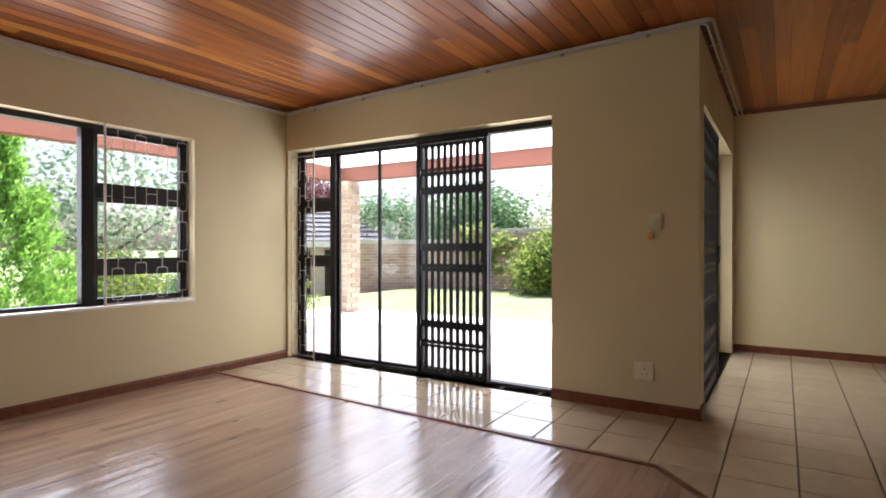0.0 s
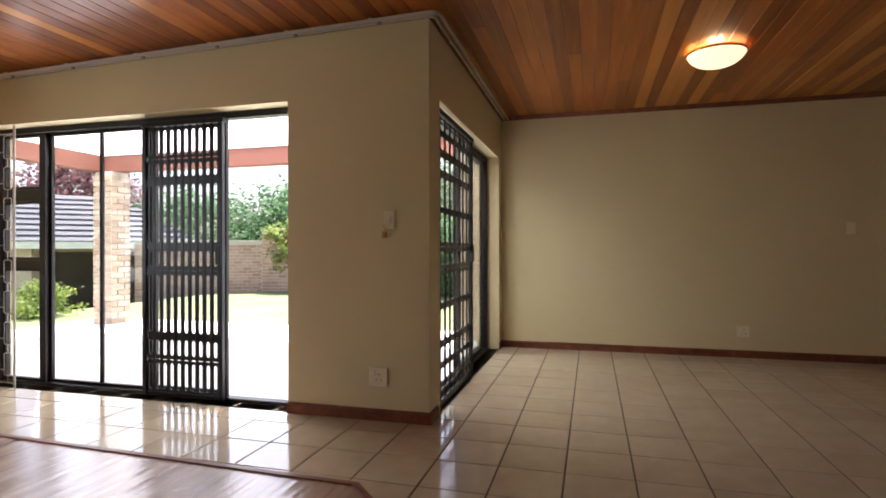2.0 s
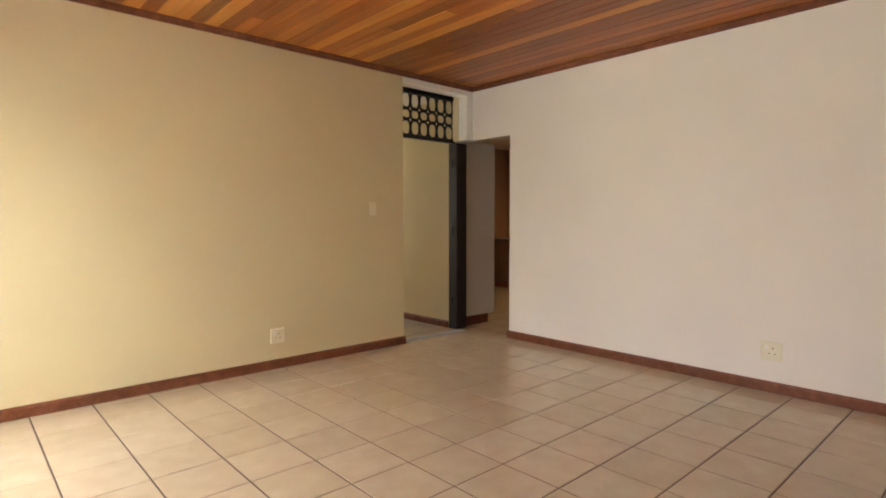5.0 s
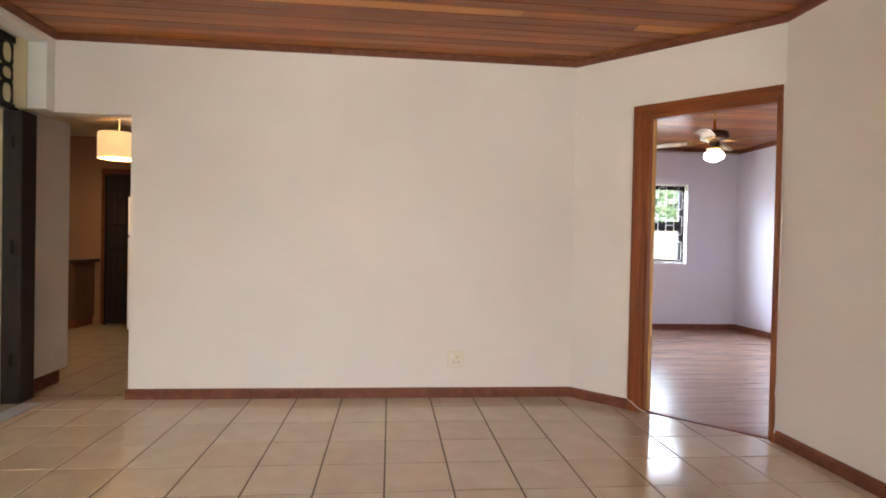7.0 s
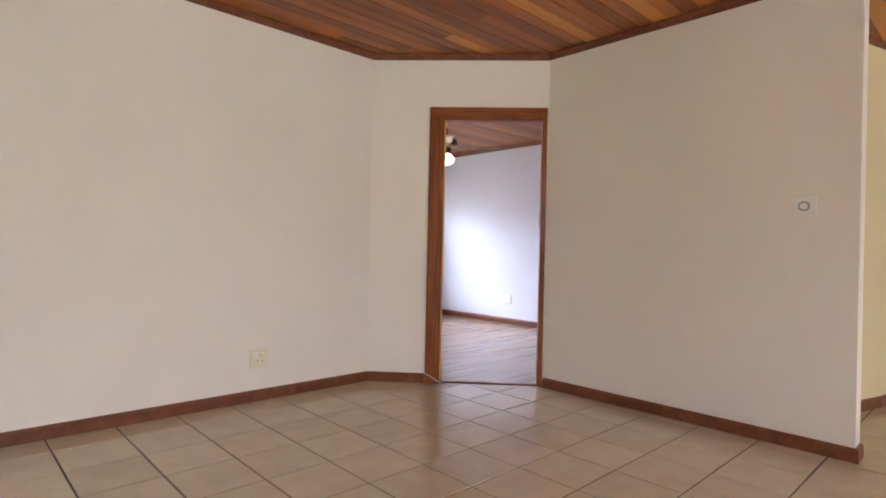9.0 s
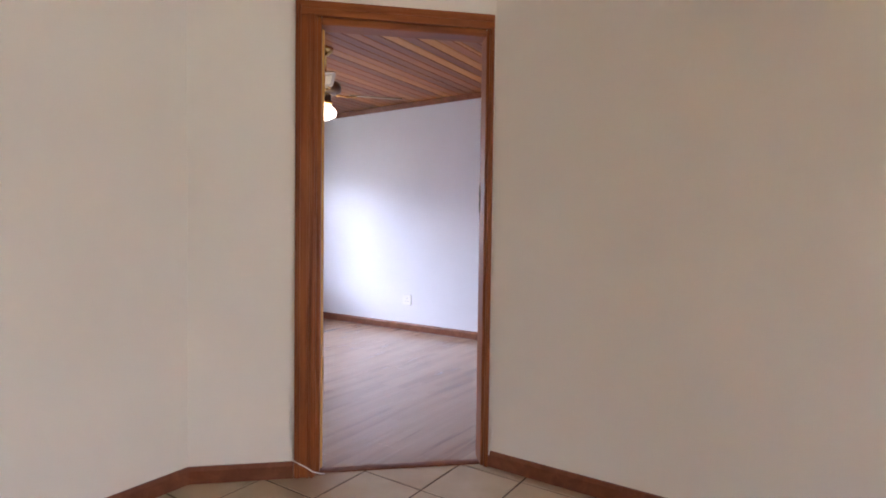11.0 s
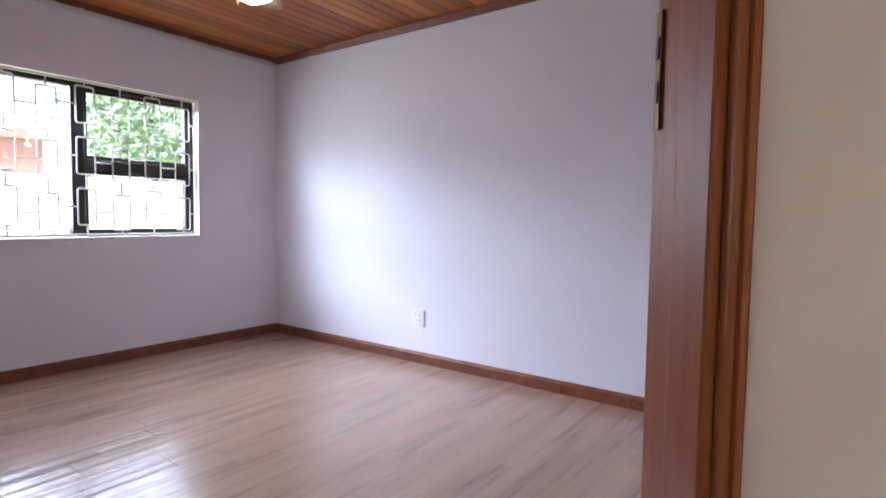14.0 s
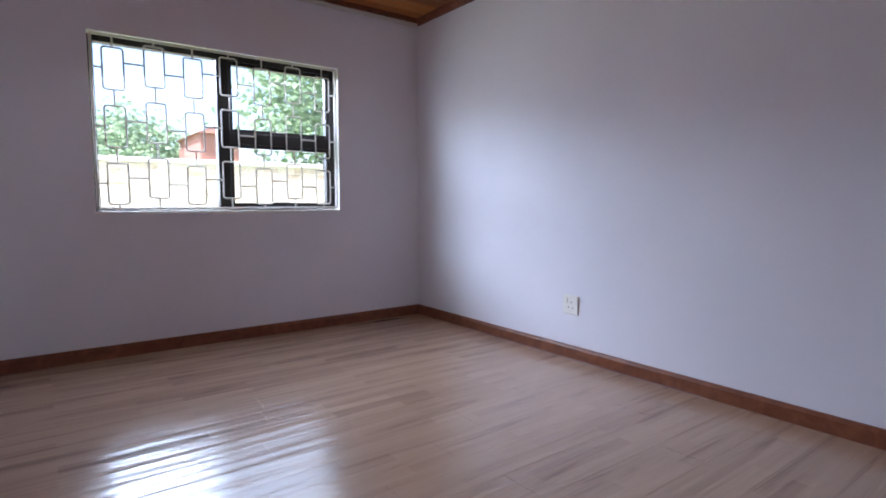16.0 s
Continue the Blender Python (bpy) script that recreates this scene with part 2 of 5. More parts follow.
def finish(name, bm, mat, smooth=False):
    me = bpy.data.meshes.new(name)
    bmesh.ops.recalc_face_normals(bm, faces=bm.faces)
    bm.to_mesh(me)
    bm.free()
    me.materials.append(mat)
    if smooth:
        for p in me.polygons:
            p.use_smooth = True
    return me


def part(name, bm, mat, parent=None, label="", smooth=False, loc=None):
    ob = new(name, finish(name, bm, mat, smooth))
    if parent is not None:
        ob.parent = parent
    if loc is not None:
        ob.matrix_basis = loc
    return tagged(ob, label)


def thing(name, label, category, m=None, group=""):
    ob = new(name)
    ob.empty_display_size = 0.1
    if m is not None:
        ob.matrix_basis = m
    return tagged(ob, label, category, group)


def structure(name, bm, mat, label, category, smooth=False):
    return tagged(part(name, bm, mat, None, "", smooth), label, category, "", "structure")


def boxpart(name, x0, x1, y0, y1, z0, z1, mat, parent=None, label="", r=0.003):
    bm = bmesh.new()
    soft_box(bm, x0, x1, y0, y1, z0, z1, r)
    return part(name, bm, mat, parent, label)


H = 2.505


def wall(name, axis, c0, c1, a0, a1, openings, mat, label, top=H + 0.1, bottom=-0.1):
    """A wall that lies between c0 and c1 across and a0 and a1 along; openings: (from, to, low, high)."""
    bm = bmesh.new()

    def slab(p, q, lo, hi):
        if q - p > 1e-4 and hi - lo > 1e-4:
            box(bm, *((c0, c1, p, q) if axis == "x" else (p, q, c0, c1)), lo, hi)
    at = a0
    for p, q, lo, hi in sorted(openings):
        slab(at, p, bottom, top)
        slab(p, q, bottom, lo)
        slab(p, q, hi, top)
        at = q
    slab(at, a1, bottom, top)
    return structure(name, bm, mat, label, "wall")


# ---- structure ----
XW, YF, XE = -3.722, 2.735, 4.548
DN, DS = Vector((4.548, -0.933)), Vector((3.568, -1.855))
D1 = (-3.70, -0.965, 0.0, 2.035)
D2 = (0.16, 2.57, 0.0, 2.035)
W1 = (-2.95, -0.985, 0.64, 1.985)
W2 = (-3.655, -2.02, 0.905, 2.003)
SOUTH = -4.9
# passage opening, kitchen opening and the free end of the south wall
PX0, PX1, KY, KT, SX = 3.632, 4.46, 2.232, 1.972, 1.668
wall("wall_west", "x", XW - 0.24, XW, SOUTH, 0.24, [W1], CREAM, "cream painted plaster wall with wide window")
wall("wall_patio", "y", 0.0, 0.24, XW, 0.0, [D1], CREAM, "cream painted plaster wall round the patio sliding door")
wall("wall_side_door", "x", -0.24, 0.0, 0.24, YF + 0.2, [(0.24, D2[1], D2[2], D2[3])], CREAM, "cream painted plaster wall round the side sliding door")
wall("wall_dining", "y", YF, YF + 0.2, 0.0, PX0, [], CREAM, "plain cream painted dining wall")
wall("wall_over_lattice", "y", YF, YF + 0.12, PX0, XE, [(PX0, PX1, -0.1, 2.415), (PX1, XE, -0.1, KT)], REVEAL, "pale plaster lintel above the passage opening")
wall("wall_east", "x", XE, XE + 0.12, DN.y, YF + 0.12, [(KY, YF + 0.12, -0.1, KT)], WHITE_WALL, "plain off-white wall beside the kitchen opening")
wall("wall_south", "y", DS.y - 0.12, DS.y, SX, DS.x, [], WHITE_WALL, "plain off-white wall with a light switch")
wall("wall_back", "y", SOUTH - 0.2, SOUTH, XW - 0.24, 3.6, [], CREAM, "plain cream back wall")
bm = bmesh.new()
prism(bm, [(1.84, -3.0), (1.76, -3.27), (1.5, SOUTH), (2.2, SOUTH), (2.2, -3.0)], -0.1, H + 0.1)
structure("wall_passage", bm, CREAM, "cream painted passage wall corner", "wall")
wall("wall_passage_end", "x", 2.2, 2.3, SOUTH, DS.y - 0.12, [], CREAM, "cream painted passage end wall")
bm = bmesh.new()
box(bm, XE - 0.095, XE, YF + 0.265, 6.2, -0.1, H + 0.1)
box(bm, XE - 0.095, XE, YF + 0.12, YF + 0.265, KT, H + 0.1)
structure("wall_hall_east", bm, CREAM, "cream painted hallway wall", "wall")
wall("wall_hall_west", "x", 3.44, PX0, YF + 0.2, 6.2, [], CREAM, "cream painted hallway side wall")
# the end opening is unseen, added to let the hall's fill light in
wall("wall_hall_end", "y", 6.2, 6.35, 3.44, XE, [(3.68, 4.3, 0.9, 2.05)], CREAM, "cream painted hallway end wall")
# bedroom
XB, YB, YBN, XBW = 7.73, -4.395, -1.14, 3.45
wall("wall_bedroom_window", "x", XB, XB + 0.24, YB - 0.2, YBN + 0.1, [W2], LILAC, "cool white bedroom wall with barred window")
wall("wall_bedroom_south", "y", YB - 0.2, YB, XBW, XB, [], LILAC, "cool white bedroom wall with a socket")
wall("wall_bedroom_north", "y", YBN, YBN + 0.1, XE + 0.12, XB, [], LILAC, "cool white bedroom wall")
wall("wall_bedroom_west", "x", XBW - 0.1, XBW, YB, DS.y - 0.12, [], LILAC, "cool white bedroom wall")
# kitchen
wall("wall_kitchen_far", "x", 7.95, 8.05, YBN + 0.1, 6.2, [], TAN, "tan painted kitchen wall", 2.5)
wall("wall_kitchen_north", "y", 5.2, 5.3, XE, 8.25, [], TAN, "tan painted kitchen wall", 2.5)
bm = bmesh.new()
box(bm, XE + 0.12, 8.25, YBN + 0.1, 5.2, 2.40, 2.5)
box(bm, PX0, XE, YF + 0.12, 6.2, 2.44, 2.5)
structure("ceiling_kitchen", bm, PLAIN_CEIL, "plain white kitchen and hallway ceiling", "ceiling")

# diagonal wall with the bedroom doorway
AX = (DS - DN).normalized()
NRM = Vector((-AX.y, AX.x))
if NRM.dot(Vector((1, -1))) < 0:
    NRM = -NRM
DIAG = Matrix(((AX.x, NRM.x, 0, DN.x), (AX.y, NRM.y, 0, DN.y), (0, 0, 1, 0), (0, 0, 0, 1)))
LEN = (DS - DN).length
O0, O1, OT = 0.535, 1.318, 2.042
bm = bmesh.new()
box(bm, 0, O0, 0, 0.12, -0.1, H + 0.1, DIAG)
box(bm, O1, LEN + 0.12, 0.001, 0.12, -0.1, H + 0.1, DIAG)
box(bm, O0, O1, 0, 0.12, OT, H + 0.1, DIAG)
structure("wall_diagonal", bm, WHITE_WALL, "off-white diagonal wall round the bedroom doorway", "wall")


# ---- ceilings of boards ----
def board_ceiling(name, x0, x1, y0, y1, label, y_end=None):
    rnd = random.Random(7)
    verts, faces = [], []

    def board(a0, a1, b0, b1):
        k = len(verts)
        g, z, d = 0.005, H, 0.004
        verts.extend([(a0, b0, z + d), (a1, b0, z + d), (a1, b1, z + d), (a0, b1, z + d),
                      (a0 + g, b0 + 0.0008, z), (a1 - g, b0 + 0.0008, z), (a1 - g, b1 - 0.0008, z), (a0 + g, b1 - 0.0008, z),
                      (a0, b0, z + 0.02), (a1, b0, z + 0.02), (a1, b1, z + 0.02), (a0, b1, z + 0.02)])
        faces.append((k + 7, k + 6, k + 5, k + 4))
        for i in range(4):
            j = (i + 1) % 4
            faces.append((k + i, k + 4 + i, k + 4 + j, k + j))
            faces.append((k + 8 + i, k + i, k + j, k + 8 + j))
        faces.append((k + 8, k + 9, k + 10, k + 11))
    w = 0.098
    a = x0
    while a < x1:
        b = y0 - rnd.uniform(0, 2.5)
        while b < y1:
            ln = rnd.uniform(2.8, 6.0)
            lo, hi = max(b, y0), min(b + ln, y1 if y_end is None or a > -w else y_end)
            if hi - lo > 0.05:
                board(a, min(a + w, x1), lo, hi)
            b += ln
        a += w
    me = bpy.data.meshes.new(name)
    me.from_pydata(verts, [], faces)
    me.materials.append(CEIL_WOOD)
    ob = new(name, me)
    return tagged(ob, label, "ceiling", "", "structure")


board_ceiling("ceiling", XW, XE, SOUTH, YF, "varnished tongue and groove timber ceiling in mixed red browns", 0.0)
board_ceiling("ceiling_bedroom", XE, XB, YB, YBN, "varnished tongue and groove timber bedroom ceiling")
def sag(ob):
    """The living room ceiling falls slightly towards the west wall."""
    for v in ob.data.vertices:
        if v.co.z > 2.2:
            v.co.z -= 0.024 * max(0.0, -v.co.x)


sag(bpy.data.objects["ceiling"])
bm = bmesh.new()
box(bm, XW - 0.3, 8.6, SOUTH - 0.3, 0.24, H + 0.1, H + 0.2)
box(bm, -0.24, 8.6, 0.24, 6.4, H + 0.1, H + 0.2)
structure("roof_slab", bm, PLAIN_CEIL, "plain roof slab over the house", "roof")


# ---- trims along the walls ----
def run_trim(name, pts, half, z0, z1, mat, label, category):
    """A moulded strip along a line of points, half metres proud to the left of its way."""
    bm = bmesh.new()
    n = len(pts)
    p = [Vector(q) for q in pts]
    offs = []
    for i in range(n):
        ds = []
        if i > 0:
            ds.append((p[i] - p[i - 1]).normalized())
        if i < n - 1:
            ds.append((p[i + 1] - p[i]).normalized())
        nn = sum((Vector((-d.y, d.x)) for d in ds), Vector((0, 0)))
        nn.normalize()
        first = Vector((-ds[0].y, ds[0].x))
        offs.append(nn / max(nn.dot(first), 0.3))
    prof = [(-0.002, z0), (half, z0), (half, z0 + (z1 - z0) * 0.78), (half * 0.8, z0 + (z1 - z0) * 0.86), (half * 0.55, z1), (-0.002, z1)]
    if z0 > 1:
        prof = [(-0.002, z0), (half * 0.35, z0), (half * 0.6, z0 + (z1 - z0) * 0.35), (half, z0 + (z1 - z0) * 0.8), (half, z1), (-0.002, z1)]
    rings = [[bm.verts.new((p[i].x + offs[i].x * u, p[i].y + offs[i].y * u, z)) for u, z in prof] for i in range(n)]
    k = len(prof)
    for a, b in zip(rings, rings[1:]):
        for i in range(k):
            bm.faces.new((a[i], b[i], b[(i + 1) % k], a[(i + 1) % k]))
    bm.faces.new(rings[0][::-1])
    bm.faces.new(rings[-1])
    return structure(name, bm, mat, label, category)


def dg(u, v=0.0):
    q = DIAG @ Vector((u, v, 0))
    return (q.x, q.y)


BASE = "red-brown stained timber skirting along the wall"
SK = 0.072
run_trim("baseboard_west", [(XW, 0), (XW, SOUTH)], 0.016, 0, SK, TRIM_WOOD, BASE, "baseboard")
run_trim("baseboard_pier", [(0.0, 0.16), (0.0, 0.0), (D1[1], 0.0)], 0.016, 0, SK, TRIM_WOOD, BASE, "baseboard")
run_trim("baseboard_dining", [(PX0, YF + 0.02), (PX0, YF), (0.0, YF), (0.0, D2[1])], 0.016, 0, SK, TRIM_WOOD, BASE, "baseboard")
run_trim("baseboard_east", [dg(O0 - 0.09), dg(0), (XE, KY), (XE + 0.1, KY)], 0.016, 0, SK, TRIM_WOOD, BASE, "baseboard")
run_trim("baseboard_south", [(SX, DS.y - 0.12), (SX, DS.y), dg(LEN)], 0.016, 0, SK, TRIM_WOOD, BASE, "baseboard")
run_trim("baseboard_passage", [(1.5, SOUTH), (1.76, -3.27), (1.84, -3.0)], 0.016, 0, SK, TRIM_WOOD, BASE, "baseboard")
run_trim("baseboard_hall", [(XE - 0.095, YF + 0.27), (XE - 0.095, 6.2)], 0.016, 0, SK, TRIM_WOOD, BASE, "baseboard")
run_trim("baseboard_bedroom", [(XBW, YB), (XB, YB), (XB, YBN), (XE + 0.13, YBN)], 0.018, 0, 0.08, TRIM_WOOD, "dark stained timber skirting in the bedroom", "baseboard")
CORN = "dark stained timber cornice under the board ceiling"
run_trim("trim_cornice_living", [(0.0, YF), (0.0, 0.0), (XW, 0.0), (XW, SOUTH)], 0.03, H - 0.035, H, TRIM_WOOD, CORN, "cornice")
run_trim("trim_cornice_dining", [(SX, DS.y - 0.12), (SX, DS.y), dg(LEN), dg(0), (XE, YF), (0.0, YF)], 0.035, H - 0.04, H, TRIM_WOOD, CORN, "cornice")
run_trim("trim_cornice_bedroom", [(XBW, YB), (XB, YB), (XB, YBN), (XE + 0.13, YBN)], 0.04, H - 0.05, H, TRIM_WOOD, CORN, "cornice")
run_trim("trim_cornice_passage", [(1.5, SOUTH), (1.76, -3.27), (1.84, -3.0)], 0.03, H - 0.035, H, TRIM_WOOD, CORN, "cornice")

sag(bpy.data.objects["trim_cornice_living"])

# ---- floors ----
LAM_EDGE = [(XW, -0.80), (-0.09, -0.905), (0.52, -1.545), (0.52, SOUTH)]
EDGE_N, DIAG_N = Vector((0.0289, 0.9996)), Vector((0.724, 0.690))
bm = bmesh.new()
box(bm, XW - 0.2, 8.3, SOUTH - 0.2, 0.117, -0.2, -0.003)
box(bm, -0.117, 8.3, 0.117, 6.3, -0.2, -0.003)
floor = structure("floor", bm, GROUT, "dark grouted screed under glazed cream tiles and laminate", "floor")


PITCH, GX, GY, GAP = 0.318, 3.37, 0.44, 0.0075


def tile_mesh(w, h):
    bm = bmesh.new()
    vs = box(bm, 0, w, 0, h, -0.011, 0)
    es = [e for e in bm.edges if all(v.co.z > -0.001 for v in e.verts)]
    bmesh.ops.bevel(bm, geom=es, offset=0.0025, segments=1, affect="EDGES")
    return finish("tile", bm, TILE)


def clip_lines(pts, lines):
    """Clip a convex outline by half planes (point, normal): what lies on the normal's side is kept."""
    for q, nn in lines:
        out = []
        for i in range(len(pts)):
            a, b = pts[i], pts[(i + 1) % len(pts)]
            da, db = (a - q).dot(nn), (b - q).dot(nn)
            if da >= 0:
                out.append(a)
            if da * db < 0:
                out.append(a + (b - a) * (da / (da - db)))
        pts = out
        if len(pts) < 3:
            return []
    return pts


def lay_tiles():
    full = tile_mesh(PITCH - GAP, PITCH - GAP)
    far = bmesh.new()
    p1, p2, nd = Vector((-0.09, -0.887)), Vector((0.54, -1.545)), DIAG_N
    b1, b2 = Vector((0.93, -0.37)), Vector((0.37, -0.93))
    for i in range(-24, 17):
        for j in range(-18, 18):
            x, y = GX + i * PITCH, GY + j * PITCH
            cx, cy = x + PITCH / 2, y + PITCH / 2
            sq = [Vector((x + GAP / 2, y + GAP / 2)), Vector((x + PITCH - GAP / 2, y + GAP / 2)), Vector((x + PITCH - GAP / 2, y + PITCH - GAP / 2)), Vector((x + GAP / 2, y + PITCH - GAP / 2))]
            lines = []
            if x > XE - 0.1 and cy > YBN:
                if cx > 8.2:
                    continue
                for a in (sq,):
                    lo = [far.verts.new((q.x, q.y, 0)) for q in a]
                    far.faces.new(lo)
                continue
            if 3.35 < x < XE and cy > YF + 0.1:
                lo = [far.verts.new((q.x, q.y, 0)) for q in sq]
                far.faces.new(lo)
                continue
            if x + PITCH < 0.02 and y > -0.02 or y > YF + 0.12 or x + PITCH < XW or x > XE + 0.02 or y < SOUTH:
                continue
            if cx > 2.4 and (Vector((cx, cy)) - DN).dot(NRM) > 0.35 or (cy < DS.y - 0.3 and cx > 2.2):
                continue
            # the laminate's border cuts the tiles
            fans = [[]]
            if cx < 0.8 and cy < -0.55:
                fans = [[(p1, EDGE_N), (p1, -b1)], [(p1, nd), (p1, b1), (p2, -b2)], [(p2, Vector((1, 0))), (p2, b2)]]
            if cy < 0.0 and cx < 0.0:
                lines.append((Vector((0, 0.116)), Vector((0, -1))))
            if cy > 0.0 and x < 0.0:
                lines.append((Vector((-0.116, 0)), Vector((1, 0))))
                lines.append((Vector((0, 0.0)), Vector((0, 1))))
            lines.append((DN + NRM * 0.06, -NRM)) if cx > 3.2 and cy < -0.3 else None
            for fan in fans:
                pts = clip_lines(sq, lines + fan)
                if not pts:
                    continue
                if len(pts) == 4 and all((a - b).length < 1e-6 for a, b in zip(pts, sq)):
                    ob = new("tile", full)
                    ob.location = (x + GAP / 2, y + GAP / 2, 0)
                else:
                    bm = bmesh.new()
                    prism(bm, [(q.x, q.y) for q in pts], -0.011, 0)
                    ob = new("tile", finish("tile", bm, TILE))
                ob.parent = floor
    ob = part("tile_field", far, TILE, floor, "cream glazed tiles of kitchen and hallway")
    tagged(ob, kind="stuff")


def planks(parent, x0, x1, y0, y1, lines, seed):
    rnd = random.Random(seed)
    w, ln = 0.192, 1.285
    bm = bmesh.new()
    box(bm, 0, w - 0.0005, 0, ln - 0.0005, -0.01, 0)
    full = finish("plank", bm, LAMINATE)
    x = x0
    while x < x1:
        y = y0 - rnd.uniform(0, ln)
        while y < y1:
            sq = [Vector((x, y)), Vector((x + w - 0.0005, y)), Vector((x + w - 0.0005, y + ln - 0.0005)), Vector((x, y + ln - 0.0005))]
            pts = clip_lines(sq, lines)
            if pts:
                if len(pts) == 4 and all((a - b).length < 1e-6 for a, b in zip(pts, sq)):
                    ob = new("plank", full)
                    ob.location = (x, y, 0)
                else:
                    bm = bmesh.new()
                    prism(bm, [(q.x, q.y) for q in pts], -0.01, 0)
                    ob = new("plank", finish("plank", bm, LAMINATE))
                ob.parent = parent
            y += ln
        x += w


def edge_strip(name, pts, label):
    return run_trim(name, pts, 0.034, -0.002, 0.008, TRIM_WOOD, label, "threshold strip")


edge_strip("trim_laminate_edge", LAM_EDGE, "dark timber edge strip between laminate and tiles")
q0, q1 = dg(O0, 0.055), dg(O1, 0.055)
edge_strip("trim_threshold", [q1, q0], "dark timber threshold strip in the bedroom doorway")
bm = bmesh.new()
box(bm, XBW, XB, YB, YBN, -0.05, -0.011)
floor_bed = structure("floor_bedroom", bm, GROUT, "brown laminate plank bedroom floor", "floor")


# ---- joinery of the openings ----
def oriented(axis, at_):
    """Maps (along, across, up) to the world: along is x for a wall in y, and y for a wall in x."""
    if axis == "y":
        return Matrix(((1, 0, 0, 0), (0, 1, 0, at_), (0, 0, 1, 0), (0, 0, 0, 1)))
    return Matrix(((0, 1, 0, at_), (1, 0, 0, 0), (0, 0, 1, 0), (0, 0, 0, 1)))


def member(name, m, u0, u1, v0, v1, z0, z1, mat, parent, label="", r=0.003):
    bm = bmesh.new()
    soft_box(bm, u0, u1, v0, v1, z0, z1, r, 1, m)
    return part(name, bm, mat, parent, label)


def pane(m, u0, u1, v, z0, z1, parent):
    bm = bmesh.new()
    box(bm, u0, u1, v - 0.002, v + 0.002, z0, z1, m)
    ob = part("pane", bm, GLASS, parent)
    ob.visible_shadow = False
    return ob


def sash(m, u0, u1, v0, v1, z0, z1, w, parent, name="sash", glazed=True):
    """A glazed leaf: two stiles, two rails, a pane."""
    bm = bmesh.new()
    soft_box(bm, u0, u0 + w, v0, v1, z0, z1, 0.002, 1, m)
    soft_box(bm, u1 - w, u1, v0, v1, z0, z1, 0.002, 1, m)
    soft_box(bm, u0 + w, u1 - w, v0, v1, z0, z0 + w, 0.002, 1, m)
    soft_box(bm, u0 + w, u1 - w, v0, v1, z1 - w, z1, 0.002, 1, m)
    ob = part(name, bm, BRONZE, parent)
    if glazed:
        pane(m, u0 + w, u1 - w, (v0 + v1) / 2, z0 + w, z1 - w, ob)
    return ob


def opening_frame(m, u0, u1, v0, v1, z0, z1, w, parent, name, sill=0.0):
    for a, b, c, d in ((u0, u0 + w, z0, z1), (u1 - w, u1, z0, z1), (u0 + w, u1 - w, z1 - w, z1), (u0 + w, u1 - w, z0, z0 + (sill or w))):
        member(name, m, a, b, v0, v1, c, d, BRONZE, parent)


def lattice_column(m, u0, u1, v0, v1, rows, bar, parent, mat, square=0.7):
    """A column of plate with rounded holes, one for each row (low, high)."""
    bm = bmesh.new()
    n = 16
    for k, (lo, hi) in enumerate(rows):
        zl = (lo + rows[k - 1][1]) / 2 if k else lo - 0.015
        zh = (hi + rows[k + 1][0]) / 2 if k < len(rows) - 1 else hi + 0.015
        cx, cz = (u0 + u1) / 2, (lo + hi) / 2
        a, h = (u1 - u0) / 2 - bar / 2, (hi - lo) / 2
        front, back, of, ob = [], [], [], []
        for i in range(n):
            an = 2 * math.pi * (i + 0.5) / n
            c, s = math.cos(an), math.sin(an)
            px = cx + a * math.copysign(abs(c) ** square, c)
            r = min(a * 1.6, h)
            pz = cz + (math.copysign(h - r, s) + r * s if h > r else h * s)
            q = max(abs(c), abs(s))
            ox, oz = cx + (u1 - u0) / 2 * c / q, cz + (zh - zl) / 2 * s / q
            front.append(bm.verts.new(m @ Vector((px, v0, pz))))
            back.append(bm.verts.new(m @ Vector((px, v1, pz))))
            of.append(bm.verts.new(m @ Vector((ox, v0, oz))))
            ob.append(bm.verts.new(m @ Vector((ox, v1, oz))))
        for i in range(n):
            j = (i + 1) % n
            bm.faces.new((front[i], front[j], of[j], of[i]))
            bm.faces.new((back[i], ob[i], ob[j], back[j]))
            bm.faces.new((front[i], back[i], back[j], front[j]))
    return part("lattice_column", bm, mat, parent)


GATE_ROWS = [(0.06, 0.25), (0.305, 0.415), (0.47, 0.885), (0.945, 1.055), (1.115, 1.53), (1.59, 1.685), (1.745, 1.925)]


WIDE_ROWS = [(0.05, 0.13), (0.17, 0.26), (0.30, 0.40), (0.445, 0.66), (0.70, 0.90), (0.96, 1.05), (1.11, 1.31), (1.35, 1.55), (1.60, 1.69), (1.74, 1.83), (1.87, 1.94)]


